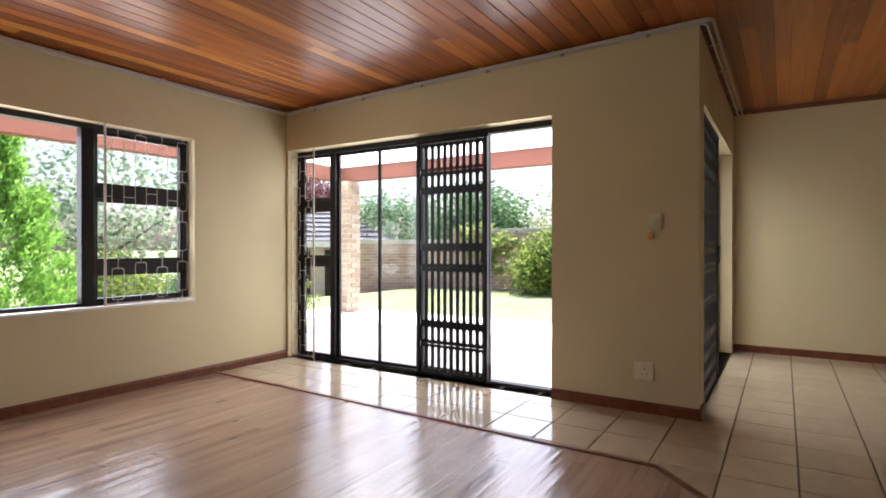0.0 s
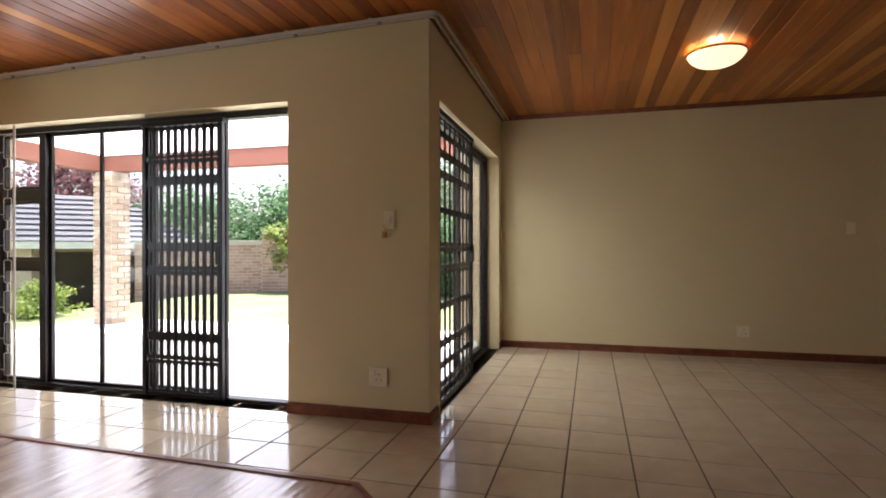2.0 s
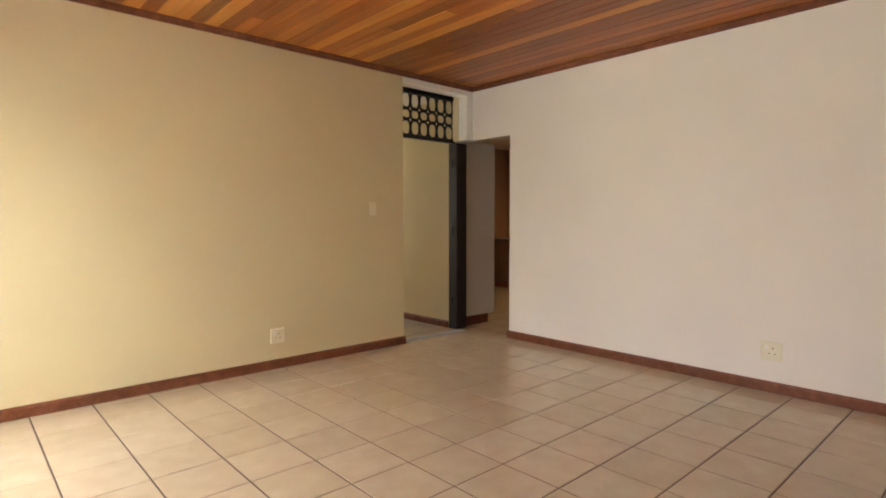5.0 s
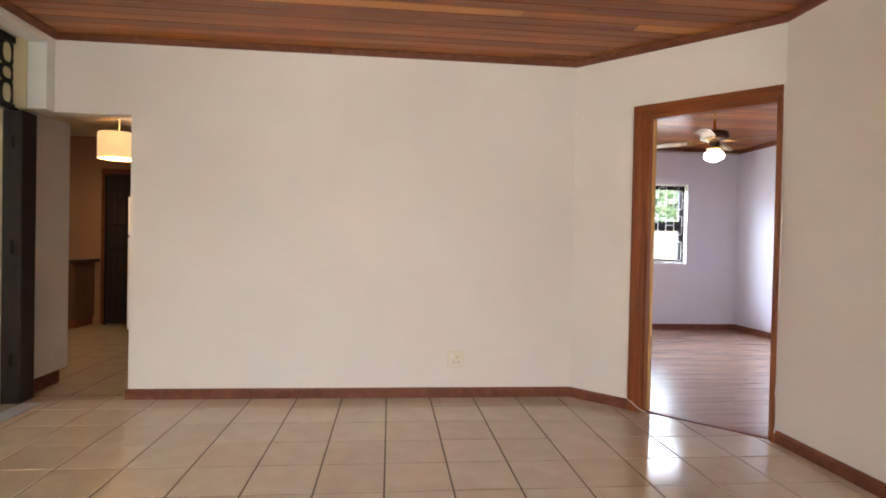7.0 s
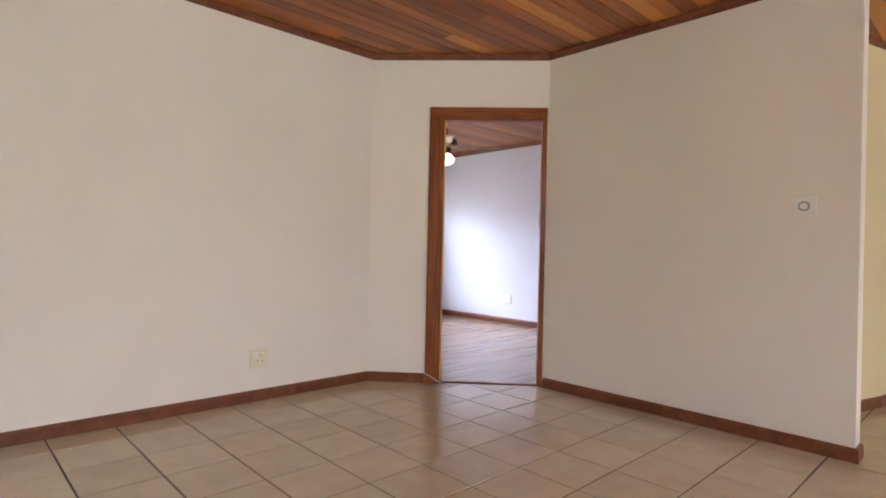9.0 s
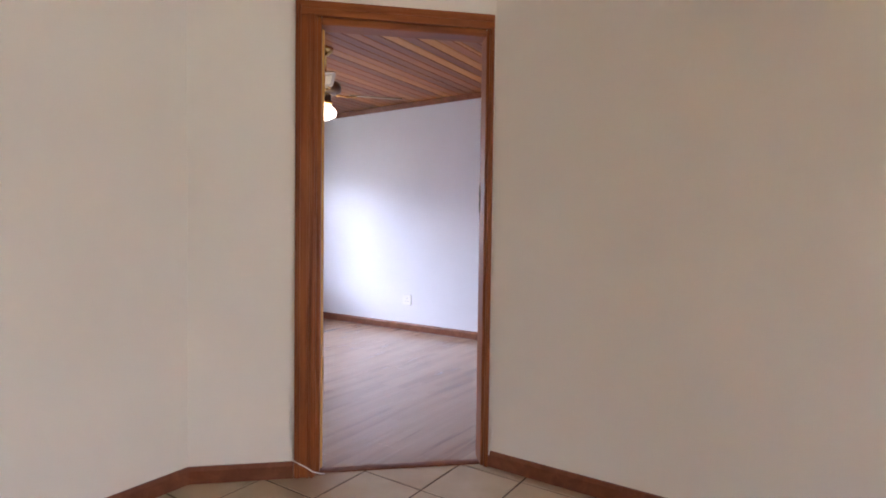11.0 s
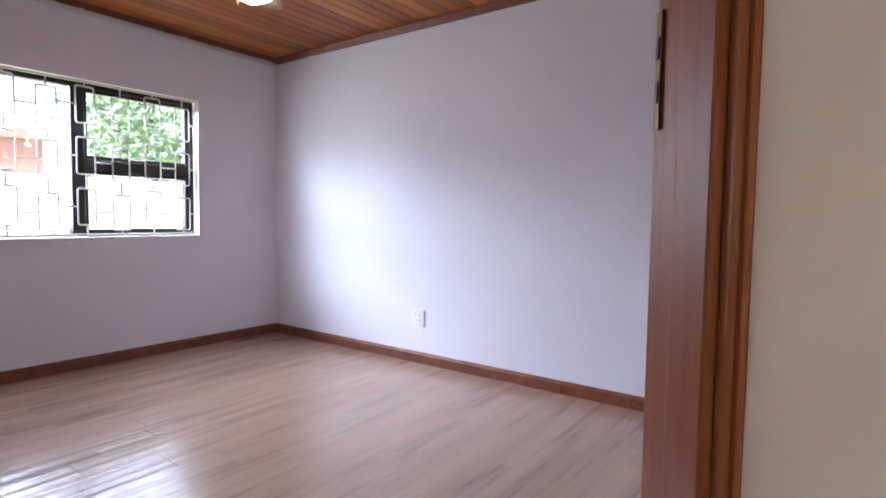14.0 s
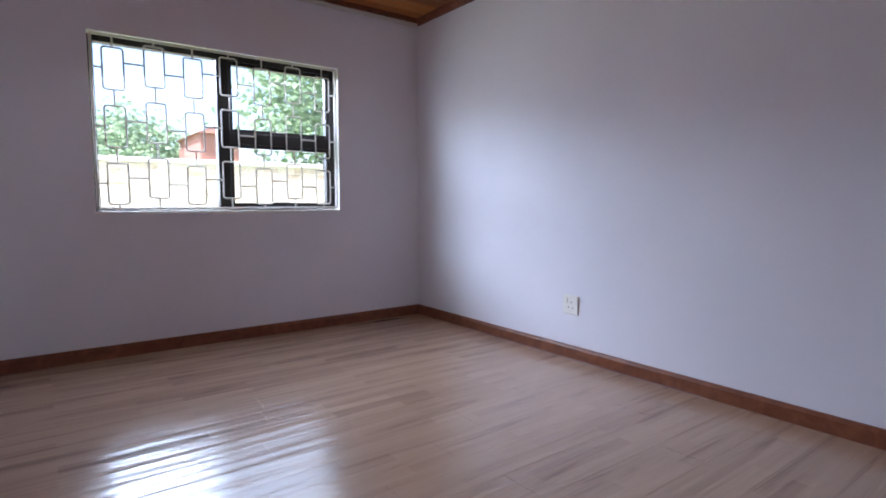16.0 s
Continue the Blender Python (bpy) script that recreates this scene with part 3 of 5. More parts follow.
def trellis_gate(m, u0, u1, cols, v, top, label, bar, rows=GATE_ROWS, square=0.7):
    g = thing("security_gate", label, "security gate")
    for a in (u0, u1 - 0.035):
        member("post", m, a, a + 0.035, v - 0.018, v + 0.018, 0.01, top, BLACK, g)
    member("top_track", m, u0 - 0.01, u1 + 0.01, v - 0.022, v + 0.022, top, top + 0.035, BLACK, g)
    member("bottom_rail", m, u0 + 0.035, u1 - 0.035, v - 0.012, v + 0.012, 0.012, 0.04, BLACK, g)
    a, b = u0 + 0.035, u1 - 0.035
    w = (b - a) / cols
    for i in range(cols):
        lattice_column(m, a + i * w, a + (i + 1) * w, v - 0.004, v + 0.004, rows, bar, g, BLACK, square)
    for i in range(1, cols):
        bm = bmesh.new()
        soft_box(bm, a + i * w - bar * 0.36, a + i * w + bar * 0.36, v - 0.007, v + 0.007, 0.04, top, 0.002, 1, m)
        part("upright", bm, BLACK, g)
    member("lock_box", m, u1 - 0.05, u1 - 0.005, v - 0.03, v + 0.03, 0.96, 1.10, BLACK, g, "black steel lock box", 0.004)
    return g


def burglar_bars(m, u0, u1, z0, z1, v, cols, rows, label, r=0.0042, side=True):
    g = thing("burglar_bars", label, "burglar bars")
    bm = bmesh.new()
    P = lambda u, z: m @ Vector((u, v, z))
    for a, b in (((u0, z0), (u1, z0)), ((u1, z0), (u1, z1)), ((u1, z1), (u0, z1)), ((u0, z1), (u0, z0))):
        rod(bm, P(*a), P(*b), r * 1.5)
    part("border", bm, WHITE_BAR, g)
    du, dz = (u1 - u0) / cols, (z1 - z0) / rows
    hw, hh = du * 0.25, dz * 0.36
    for i in range(cols):
        bm = bmesh.new()
        cu = u0 + du * (i + 0.5)
        for j in range(rows):
            cz = z0 + dz * (j + 0.5) + (0.02 if i % 2 else -0.02)
            c = 0.011
            pts = [(cu - hw, cz - hh + c), (cu - hw, cz + hh - c), (cu - hw + c, cz + hh), (cu + hw - c, cz + hh), (cu + hw, cz + hh - c), (cu + hw, cz - hh + c), (cu + hw - c, cz - hh), (cu - hw + c, cz - hh)]
            for a, b in zip(pts, pts[1:] + pts[:1]):
                rod(bm, P(*a), P(*b), r)
            rod(bm, P(cu, cz + hh), P(cu, min(cz + dz - hh, z1) if j < rows - 1 else z1), r)
            if j == 0:
                rod(bm, P(cu, z0), P(cu, cz - hh), r)
            right = cu + du - hw if i < cols - 1 else u1
            rod(bm, P(cu + hw, cz), P(right, cz), r)
            if i == 0:
                rod(bm, P(u0, cz), P(cu - hw, cz), r)
        part("bar_column", bm, WHITE_BAR, g)
    return g


# patio sliding door
M1 = oriented("y", 0.0)
d1 = tagged(new("door_1"), "dark bronze aluminium sliding door standing open to the patio", "sliding door", "", "structure")
opening_frame(M1, D1[0], D1[1], 0.125, 0.20, 0.0, D1[3], 0.045, d1, "door_frame", 0.02)
member("door_track", M1, D1[0], D1[1], 0.118, 0.205, -0.06, 0.012, BRONZE, d1)
member("outer_sill", M1, D1[0], D1[1], 0.206, 0.262, -0.06, 0.004, REVEAL, d1, "pale outer sill")
member("mullion", M1, -3.25, -3.195, 0.13, 0.195, 0.022, 1.99, BRONZE, d1)
for lo, hi in ((0.022, 0.92), (0.985, 1.455), (1.545, 1.99)):
    sash(M1, D1[0] + 0.045, -3.25, 0.145, 0.185, lo, hi, 0.024, d1, "sidelight")
for lo in (0.92, 1.455):
    member("transom", M1, D1[0] + 0.045, -3.25, 0.135, 0.19, lo, lo + (0.065 if lo < 1 else 0.09), BRONZE, d1)
sash(M1, -3.195, -2.17, 0.165, 0.195, 0.022, 1.99, 0.024, d1, "fixed_leaf", False)
pane(M1, -3.16, -2.2, 0.18, 0.09, 1.95, d1)
member("glazing_bar", M1, -2.70, -2.672, 0.168, 0.192, 0.024, 1.988, BRONZE, d1)
leaf = sash(M1, -2.22, -1.53, 0.125, 0.155, 0.022, 1.99, 0.05, d1, "sliding_leaf")
member("handle", M1, -1.57, -1.55, 0.156, 0.175, 0.98, 1.16, BLACK, leaf, "black pull handle")
trellis_gate(M1, -2.205, -1.525, 10, 0.088, 1.955, "black steel trellis security gate slid half shut across the patio door", 0.03)
burglar_bars(M1, D1[0] + 0.02, -3.37, 0.03, 1.97, 0.03, 2, 8, "white steel burglar bars inside the narrow sidelight", 0.003)
bm = bmesh.new()
rod(bm, (-3.365, 0.02, 0.0), (-3.365, 0.02, 2.03), 0.009, 8)
tagged(part("steel_tube", bm, WHITE_BAR), "upright white steel tube beside the sidelight", "tube")

# side sliding door
M2 = oriented("x", 0.0)
d2 = tagged(new("door_2"), "dark bronze aluminium sliding door beside the dining area", "sliding door", "", "structure")
opening_frame(M2, 0.24, D2[1], -0.20, -0.125, 0.0, D2[3], 0.045, d2, "door_frame", 0.02)
member("door_track", M2, 0.16, D2[1], -0.205, -0.118, -0.06, 0.012, BRONZE, d2)
member("outer_sill", M2, 0.24, D2[1], -0.262, -0.206, -0.06, 0.004, REVEAL, d2, "pale outer sill")
sash(M2, 1.35, D2[1] - 0.045, -0.195, -0.165, 0.022, 1.99, 0.045, d2, "fixed_leaf")
sash(M2, 1.32, 2.36, -0.16, -0.13, 0.022, 1.99, 0.045, d2, "sliding_leaf")
trellis_gate(M2, 0.17, 1.32, 8, -0.03, 1.965, "black steel trellis security gate drawn across the side door", 0.02, WIDE_ROWS, 0.35)

# living room window
MW = oriented("x", XW)
w1 = tagged(new("window_1"), "wide dark bronze aluminium window over a white sill", "window", "", "structure")
opening_frame(MW, W1[0], W1[1], -0.16, -0.09, W1[2], W1[3], 0.042, w1, "window_frame")
member("mullion", MW, -1.81, -1.72, -0.16, -0.085, W1[2] + 0.04, W1[3] - 0.04, BRONZE, w1)
pane(MW, W1[0] + 0.04, -1.81, -0.12, W1[2] + 0.04, W1[3] - 0.04, w1)
for lo, hi in ((W1[2] + 0.042, 0.90), (0.975, 1.445), (1.535, W1[3] - 0.042)):
    sash(MW, -1.72, W1[1] - 0.042, -0.15, -0.10, lo, hi, 0.026, w1, "casement")
for lo, hi in ((0.90, 0.975), (1.445, 1.535)):
    member("transom", MW, -1.72, W1[1] - 0.042, -0.155, -0.09, lo, hi, BRONZE, w1)
member("window_sill", MW, W1[0], W1[1], -0.09, 0.012, W1[2] - 0.004, W1[2] + 0.016, REVEAL, w1, "white painted sill")
burglar_bars(MW, -1.68, W1[1] - 0.02, W1[2] + 0.03, W1[3] - 0.02, -0.012, 4, 4, "white steel burglar bars inside the casement half", 0.0027)
bm = bmesh.new()
rod(bm, (XW - 0.005, -1.69, W1[2] + 0.01), (XW - 0.005, -1.69, W1[3]), 0.009, 8)
tagged(part("steel_tube", bm, WHITE_BAR), "upright white steel tube in the window reveal", "tube")

# bedroom window
MB = oriented("x", XB)
w2 = tagged(new("window_2"), "dark bronze aluminium bedroom window with a white reveal", "window", "", "structure")
opening_frame(MB, W2[0], W2[1], 0.09, 0.16, W2[2], W2[3], 0.04, w2, "window_frame")
member("mullion", MB, -2.855, -2.775, 0.085, 0.16, W2[2] + 0.04, W2[3] - 0.04, BRONZE, w2)
pane(MB, -2.775, W2[1] - 0.04, 0.12, W2[2] + 0.04, W2[3] - 0.04, w2)
for lo, hi in ((W2[2] + 0.04, 1.39), (1.47, W2[3] - 0.04)):
    sash(MB, W2[0] + 0.04, -2.855, 0.10, 0.15, lo, hi, 0.026, w2, "casement")
member("transom", MB, W2[0] + 0.04, -2.855, 0.09, 0.155, 1.39, 1.47, BRONZE, w2)
member("window_sill", MB, W2[0], W2[1], -0.008, 0.09, W2[2] - 0.004, W2[2] + 0.014, REVEAL, w2, "white painted sill")
for a in (W2[0], W2[1] - 0.004):
    member("reveal", MB, a, a + 0.004, 0.0, 0.09, W2[2] + 0.014, W2[3], REVEAL, w2, "white painted reveal", 0.001)
burglar_bars(MB, W2[0] + 0.02, W2[1] - 0.02, W2[2] + 0.03, W2[3] - 0.015, 0.012, 7, 3, "white steel burglar bars of linked rectangles in the bedroom window", 0.0058)
member("window_stay", MB, -3.28, -3.15, 0.07, 0.085, W2[2] + 0.055, W2[2] + 0.07, BLACK, w2, "black window stay")


# ---- curtain rails ----
def sweep_rect(bm, pts, w, z0, z1):
    p = [Vector(q) for q in pts]
    rings = []
    for i in range(len(p)):
        d = (p[min(i + 1, len(p) - 1)] - p[max(i - 1, 0)]).normalized()
        nn = Vector((-d.y, d.x)) * w / 2
        rings.append([bm.verts.new((*(p[i] + nn), z0)), bm.verts.new((*(p[i] - nn), z0)), bm.verts.new((*(p[i] - nn), z1)), bm.verts.new((*(p[i] + nn), z1))])
    for a, b in zip(rings, rings[1:]):
        for i in range(4):
            bm.faces.new((a[i], b[i], b[(i + 1) % 4], a[(i + 1) % 4]))
    bm.faces.new(rings[0][::-1])
    bm.faces.new(rings[-1])


def corner_arc(cx, cy, r, a0, a1, n=6):
    return [(cx + r * math.cos(radians(a0 + (a1 - a0) * i / n)), cy + r * math.sin(radians(a0 + (a1 - a0) * i / n))) for i in range(n + 1)]


rail = thing("curtain_rail", "white double curtain rail screwed along the living room walls", "curtain rail")
for name, off, zz in (("front_rail", 0.085, H - 0.052), ("back_rail", 0.045, H - 0.05)):
    bm = bmesh.new()
    pts = [(off, YF - 0.05), (off, 0.02)] + corner_arc(0.02, 0.02, off - 0.02 + 0.001 if off > 0.05 else 0.03, 0, -90)[1:] + [(XW + 0.12, -off)]
    pts = [(off, YF - 0.06)] + corner_arc(off - 0.05, -off + 0.05, 0.05, 0, -90) + corner_arc(XW + off + 0.05, -off - 0.05, 0.05, 90, 180) + [(XW + off, -3.2)]
    sweep_rect(bm, pts, 0.014, zz, zz + 0.022)
    part(name, bm, WHITE_BAR, rail)
for x in (-3.3, -2.72, -2.1, -1.5, -0.92, -0.35):
    member("bracket", M1, x - 0.012, x + 0.012, -0.095, -0.001, H - 0.03, H - 0.022, WHITE_BAR, rail)
    member("end_hook", M1, x + 0.05, x + 0.075, -0.092, -0.078, H - 0.072, H - 0.053, GREY, rail, "grey plastic runner")
for y in (0.45, 1.1, 1.75, 2.3):
    member("bracket", M2, y - 0.012, y + 0.012, 0.001, 0.095, H - 0.03, H - 0.022, WHITE_BAR, rail)
for y in (-0.6, -1.3, -2.0, -2.7):
    member("bracket", MW, y - 0.012, y + 0.012, 0.001, 0.095, H - 0.03, H - 0.022, WHITE_BAR, rail)
for o in rail.children:
    sag(o)
rail2 = thing("curtain_rail", "thin white curtain rail above the bedroom window", "curtain rail")
for off in (0.05, 0.085):
    bm = bmesh.new()
    sweep_rect(bm, [(XB - off, YB + 0.06), (XB - off, -1.5)], 0.012, H - 0.078, H - 0.06)
    part("rail", bm, WHITE_BAR, rail2)
for y in (-4.2, -3.5, -2.8, -2.1):
    member("bracket", MB, y - 0.01, y + 0.01, -0.09, -0.001, H - 0.06, H - 0.053, WHITE_BAR, rail2)


# ---- bedroom doorway ----
door = tagged(new("door_3"), "varnished pine door frame with moulded architrave and no leaf", "door frame", "", "structure")


def moulded(name, u0, u1, v0, v1, z0, z1, mat, parent, label="", r=0.005):
    bm = bmesh.new()
    soft_box(bm, u0, u1, v0, v1, z0, z1, r, 2, DIAG)
    return part(name, bm, mat, parent, label)


WORN_BRASS = material("worn_brass", (0.16, 0.10, 0.045), 0.5, 0.9)
AW = 0.088
# architrave: a flat board with a raised inner bead on each side and above
moulded("architrave", O0 - AW, O0 + 0.004, -0.020, 0.0, 0.0, OT - 0.004, DOOR_WOOD, door)
moulded("architrave", O1 - 0.004, O1 + 0.018, -0.020, 0.0, 0.0, OT - 0.004, DOOR_WOOD, door)
moulded("architrave", O0 - AW, O1 + 0.018, -0.021, 0.0, OT - 0.004, OT + 0.062, DOOR_WOOD_HEAD, door)
moulded("bead", O0 - AW + 0.012, O0 - AW + 0.024, -0.026, -0.019, 0.0, OT + 0.04, DOOR_WOOD, door)
moulded("bead", O0 - 0.018, O0 - 0.004, -0.026, -0.019, 0.0, OT + 0.004, DOOR_WOOD, door)
moulded("bead", O0 - 0.036, O0 - 0.025, -0.0245, -0.019, 0.0, OT + 0.004, DOOR_WOOD, door)
moulded("bead", O1 + 0.002, O1 + 0.012, -0.026, -0.019, 0.0, OT + 0.004, DOOR_WOOD, door)
moulded("bead", O0 - AW + 0.024, O1 + 0.012, -0.027, -0.019, OT + 0.026, OT + 0.04, DOOR_WOOD_HEAD, door)
# lining with its rebate: stop on the living side, leaf side towards the bedroom
moulded("jamb", O0, O0 + 0.022, 0.0, 0.062, 0.0, OT, DOOR_WOOD, door)
# light from the bedroom window is put into this rebate's paler colour
moulded("jamb", O0, O0 + 0.030, 0.062, 0.110, 0.0, OT, DOOR_WOOD_PALE_LIT, door, "pine rebate coloured paler for light from the bedroom")
moulded("jamb", O1 - 0.016, O1, 0.0, 0.07, 0.0, OT, DOOR_WOOD, door)
moulded("jamb", O1 - 0.010, O1, 0.07, 0.128, 0.0, OT, DOOR_WOOD, door)
moulded("head", O0 + 0.022, O1 - 0.016, 0.0, 0.07, OT - 0.034, OT, DOOR_WOOD_HEAD, door)
moulded("head", O0 + 0.030, O1 - 0.010, 0.07, 0.128, OT - 0.022, OT, DOOR_WOOD_HEAD, door)
moulded("architrave", O0 - AW, O0 + 0.002, 0.121, 0.139, 0.0, OT, DOOR_WOOD, door)
moulded("architrave", O1 - 0.002, O1 + AW, 0.121, 0.139, 0.0, OT, DOOR_WOOD, door)
moulded("architrave", O0 - AW, O1 + AW, 0.121, 0.139, OT, OT + 0.062, DOOR_WOOD_HEAD, door)
for z in (0.42, 1.72):
    moulded("hinge", O0 + 0.030, O0 + 0.0335, 0.074, 0.100, z, z + 0.1, BRASS, door, "worn brass hinge plate", 0.001)
sp = moulded("strike_plate", O1 - 0.014, O1 - 0.0095, 0.108, 0.120, 1.20, 1.335, WORN_BRASS, door, "worn brass strike plate", 0.001)
for z in (1.23, 1.28):
    moulded("latch_hole", O1 - 0.0155, O1 - 0.0135, 0.111, 0.118, z, z + 0.025, BLACK, sp, "", 0.0005)


# ---- fittings on the walls ----
def plate_frame(axis, face, along, up, toward):
    """A frame whose x runs along the wall, y out of it and z up."""
    if axis == "y":
        return Matrix(((-toward, 0, 0, along), (0, toward, 0, face), (0, 0, 1, up), (0, 0, 0, 1)))
    return Matrix(((0, toward, 0, face), (toward, 0, 0, along), (0, 0, 1, up), (0, 0, 0, 1)))


def fitting_part(name, x0, x1, y0, y1, z0, z1, mat, parent, label="", r=0.0015):
    bm = bmesh.new()
    soft_box(bm, x0, x1, y0, y1, z0, z1, r, 1)
    return part(name, bm, mat, parent, label)


def socket_outlet(m, size, mat, label):
    g = thing("wall_socket", label, "socket", m)
    h = size / 2
    fitting_part("plate", -h, h, 0.0, 0.011, -h, h, mat, g, "", 0.004)
    sw = fitting_part("switch", -h * 0.62, -h * 0.32, 0.010, 0.017, h * 0.18, h * 0.66, PLASTIC, g, "white rocker switch")
    for x, z, w in ((0.12, 0.30, 0.10), (-0.22, -0.28, 0.085), (0.34, -0.28, 0.085)):
        bm = bmesh.new()
        rod(bm, (x * h, 0.009, z * h), (x * h, 0.0125, z * h), w * h * 0.75, 10)
        part("pin_hole", bm, BLACK, g, "dark pin hole")
    return g


IVORY = material("ivory_plastic", (0.76, 0.68, 0.48), 0.4)


def light_switch(m, w, h, label, rockers=1, mat=PLASTIC):
    g = thing("light_switch", label, "light switch", m)
    fitting_part("plate", -w / 2, w / 2, 0, 0.010, -h / 2, h / 2, mat, g, "", 0.004)
    for i in range(rockers):
        c = (i - (rockers - 1) / 2) * 0.028
        fitting_part("rocker", c - 0.011, c + 0.011, 0.009, 0.015, -0.02, 0.02, mat, g)
    return g


socket_outlet(plate_frame("y", 0.0, -0.33, 0.272, -1), 0.12, IVORY, "ivory plastic wall socket above the skirting")
light_switch(plate_frame("y", 0.0, -0.255, 1.25, -1), 0.072, 0.115, "ivory plastic light switch on the cream pier", 1, IVORY)
socket_outlet(plate_frame("y", YF, 2.378, 0.257, -1), 0.115, IVORY, "ivory plastic wall socket on the dining wall")
light_switch(plate_frame("y", YF, 3.286, 1.255, -1), 0.072, 0.115, "ivory light switch near the passage opening", 1, IVORY)
socket_outlet(plate_frame("x", XE, -0.063, 0.278, -1), 0.125, YELLOWED, "yellowed plastic wall socket on the off-white wall")
g = light_switch(plate_frame("y", DS.y, 1.906, 1.293, 1), 0.115, 0.115, "white switch plate with a grey round dimmer", 0)
bm = bmesh.new()
rod(bm, (0, 0.009, 0), (0, 0.022, 0), 0.026, 20)
part("dimmer_ring", bm, GREY, g, "grey dimmer ring")
bm = bmesh.new()
rod(bm, (0, 0.02, 0), (0, 0.028, 0), 0.018, 20)
part("dimmer_knob", bm, PLASTIC, g, "white dimmer knob")
socket_outlet(plate_frame("y", YB, 6.018, 0.337, 1), 0.12, PLASTIC, "white plastic wall socket on the bedroom wall")
g = thing("key_hook", "brass key fob hanging from a small wall hook", "key", plate_frame("y", 0.0, -0.288, 1.19, -1))
bm = bmesh.new()
rod(bm, (0, 0, 0.02), (0, 0.02, 0.02), 0.003)
rod(bm, (0, 0.02, 0.02), (0, 0.02, 0.032), 0.003)
part("hook", bm, BRASS, g)
bm = bmesh.new()
rod(bm, (0, 0.014, 0.02), (0.004, 0.012, -0.015), 0.002)
part("ring", bm, BRASS, g)
fitting_part("fob", -0.014, 0.016, 0.004, 0.018, -0.055, -0.014, DOOR_WOOD_PALE_LIT, g, "brown wooden fob", 0.005)


def cable(name, pts, r, mat, label):
    cu = bpy.data.curves.new(name, "CURVE")
    cu.dimensions, cu.bevel_depth, cu.bevel_resolution = "3D", r, 2
    s = cu.splines.new("POLY")
    s.points.add(len(pts) - 1)
    for q, p in zip(s.points, pts):
        q.co = (*p, 1)
    cu.materials.append(mat)
    return tagged(new(name, cu), label, "cable")


cable("telephone_cable", [tuple(DIAG @ Vector(q)) for q in ((O0 - AW - 0.012, -0.004, 0.34), (O0 - AW - 0.02, -0.006, 0.2), (O0 - AW - 0.008, -0.02, 0.085), (O0 - 0.03, -0.03, 0.05), (O0 - 0.005, -0.028, 0.03), (O0 + 0.03, -0.012, 0.012), (O0 + 0.045, 0.0, 0.006))], 0.0028, PLASTIC, "thin white telephone cable stapled round the door frame")
cable("telephone_cable", [tuple(DIAG @ Vector(q)) for q in ((O1 + 0.034, -0.006, 0.42), (O1 + 0.018, -0.022, 0.3), (O1 + 0.036, -0.022, 0.16), (O1 + 0.018, -0.024, 0.06))], 0.0028, PLASTIC, "thin white telephone cable hanging beside the door frame")

# ---- passage opening with lattice and post ----
post = thing("door_post", "black stained timber post at the passage opening", "post")
bm = bmesh.new()
soft_box(bm, 4.45, 4.60, YF + 0.14, YF + 0.263, 0.0, 1.955, 0.004, 1)
part("upright", bm, DARK_WOOD, post)
for z in (0.25, 1.0, 1.7):
    boxpart("hinge", 4.439, 4.451, YF + 0.19, YF + 0.21, z, z + 0.09, BLACK, post, "black steel hinge")
ML = oriented("y", YF)
lat = thing("lattice_panel", "black steel lattice panel over the passage opening", "lattice panel")
for a, b, c, d in ((PX0 + 0.002, PX0 + 0.03, 1.99, 2.39), (PX1, PX1 + 0.028, 1.99, 2.39), (PX0 + 0.002, PX1 + 0.028, 2.39, 2.435), (PX0 + 0.002, PX1 + 0.028, 1.955, 1.99)):
    member("frame", ML, a, b, 0.19, 0.23, c, d, BLACK, lat)
for i in range(7):
    w = (PX1 - PX0 - 0.03) / 7
    lattice_column(ML, PX0 + 0.03 + i * w, PX0 + 0.03 + (i + 1) * w, 0.203, 0.215, [(1.995, 2.12), (2.15, 2.225), (2.255, 2.385)], 0.022, lat, BLACK, 0.5)
bm = bmesh.new()
box(bm, PX0, PX1, YF + 0.0, YF + 0.12, -0.004, 0.006)
structure("trim_passage_threshold", bm, material("pale_metal_strip", (0.42, 0.40, 0.38), 0.35, 0.3), "pale threshold strip under the passage opening", "threshold strip")

# ---- lamps ----
dome = thing("ceiling_light", "lit round frosted glass bowl light with a brass rim", "ceiling light", pose(1.82, 1.135, H))
bm = bmesh.new()
lathe(bm, [(0.0, -0.001), (0.075, -0.001), (0.075, -0.018), (0.05, -0.028), (0.0, -0.028)], 28)
part("base", bm, BRASS, dome, "", True)
bm = bmesh.new()
lathe(bm, [(0.196, -0.052), (0.192, -0.066), (0.172, -0.095), (0.135, -0.122), (0.085, -0.140), (0.03, -0.148), (0.0, -0.149), (0.0, -0.143), (0.03, -0.142), (0.083, -0.134), (0.13, -0.117), (0.166, -0.091), (0.186, -0.064), (0.189, -0.052)], 40)
part("bowl", bm, DOME_GLOW, dome, "lit frosted glass bowl", True, Matrix.Translation((0, 0, 0.018)))
bm = bmesh.new()
lathe(bm, [(0.19, -0.044), (0.201, -0.044), (0.203, -0.056), (0.199, -0.062), (0.193, -0.058), (0.19, -0.044)], 40)
part("rim", bm, BRASS, dome, "thin brass rim", True, Matrix.Translation((0, 0, 0.018)))
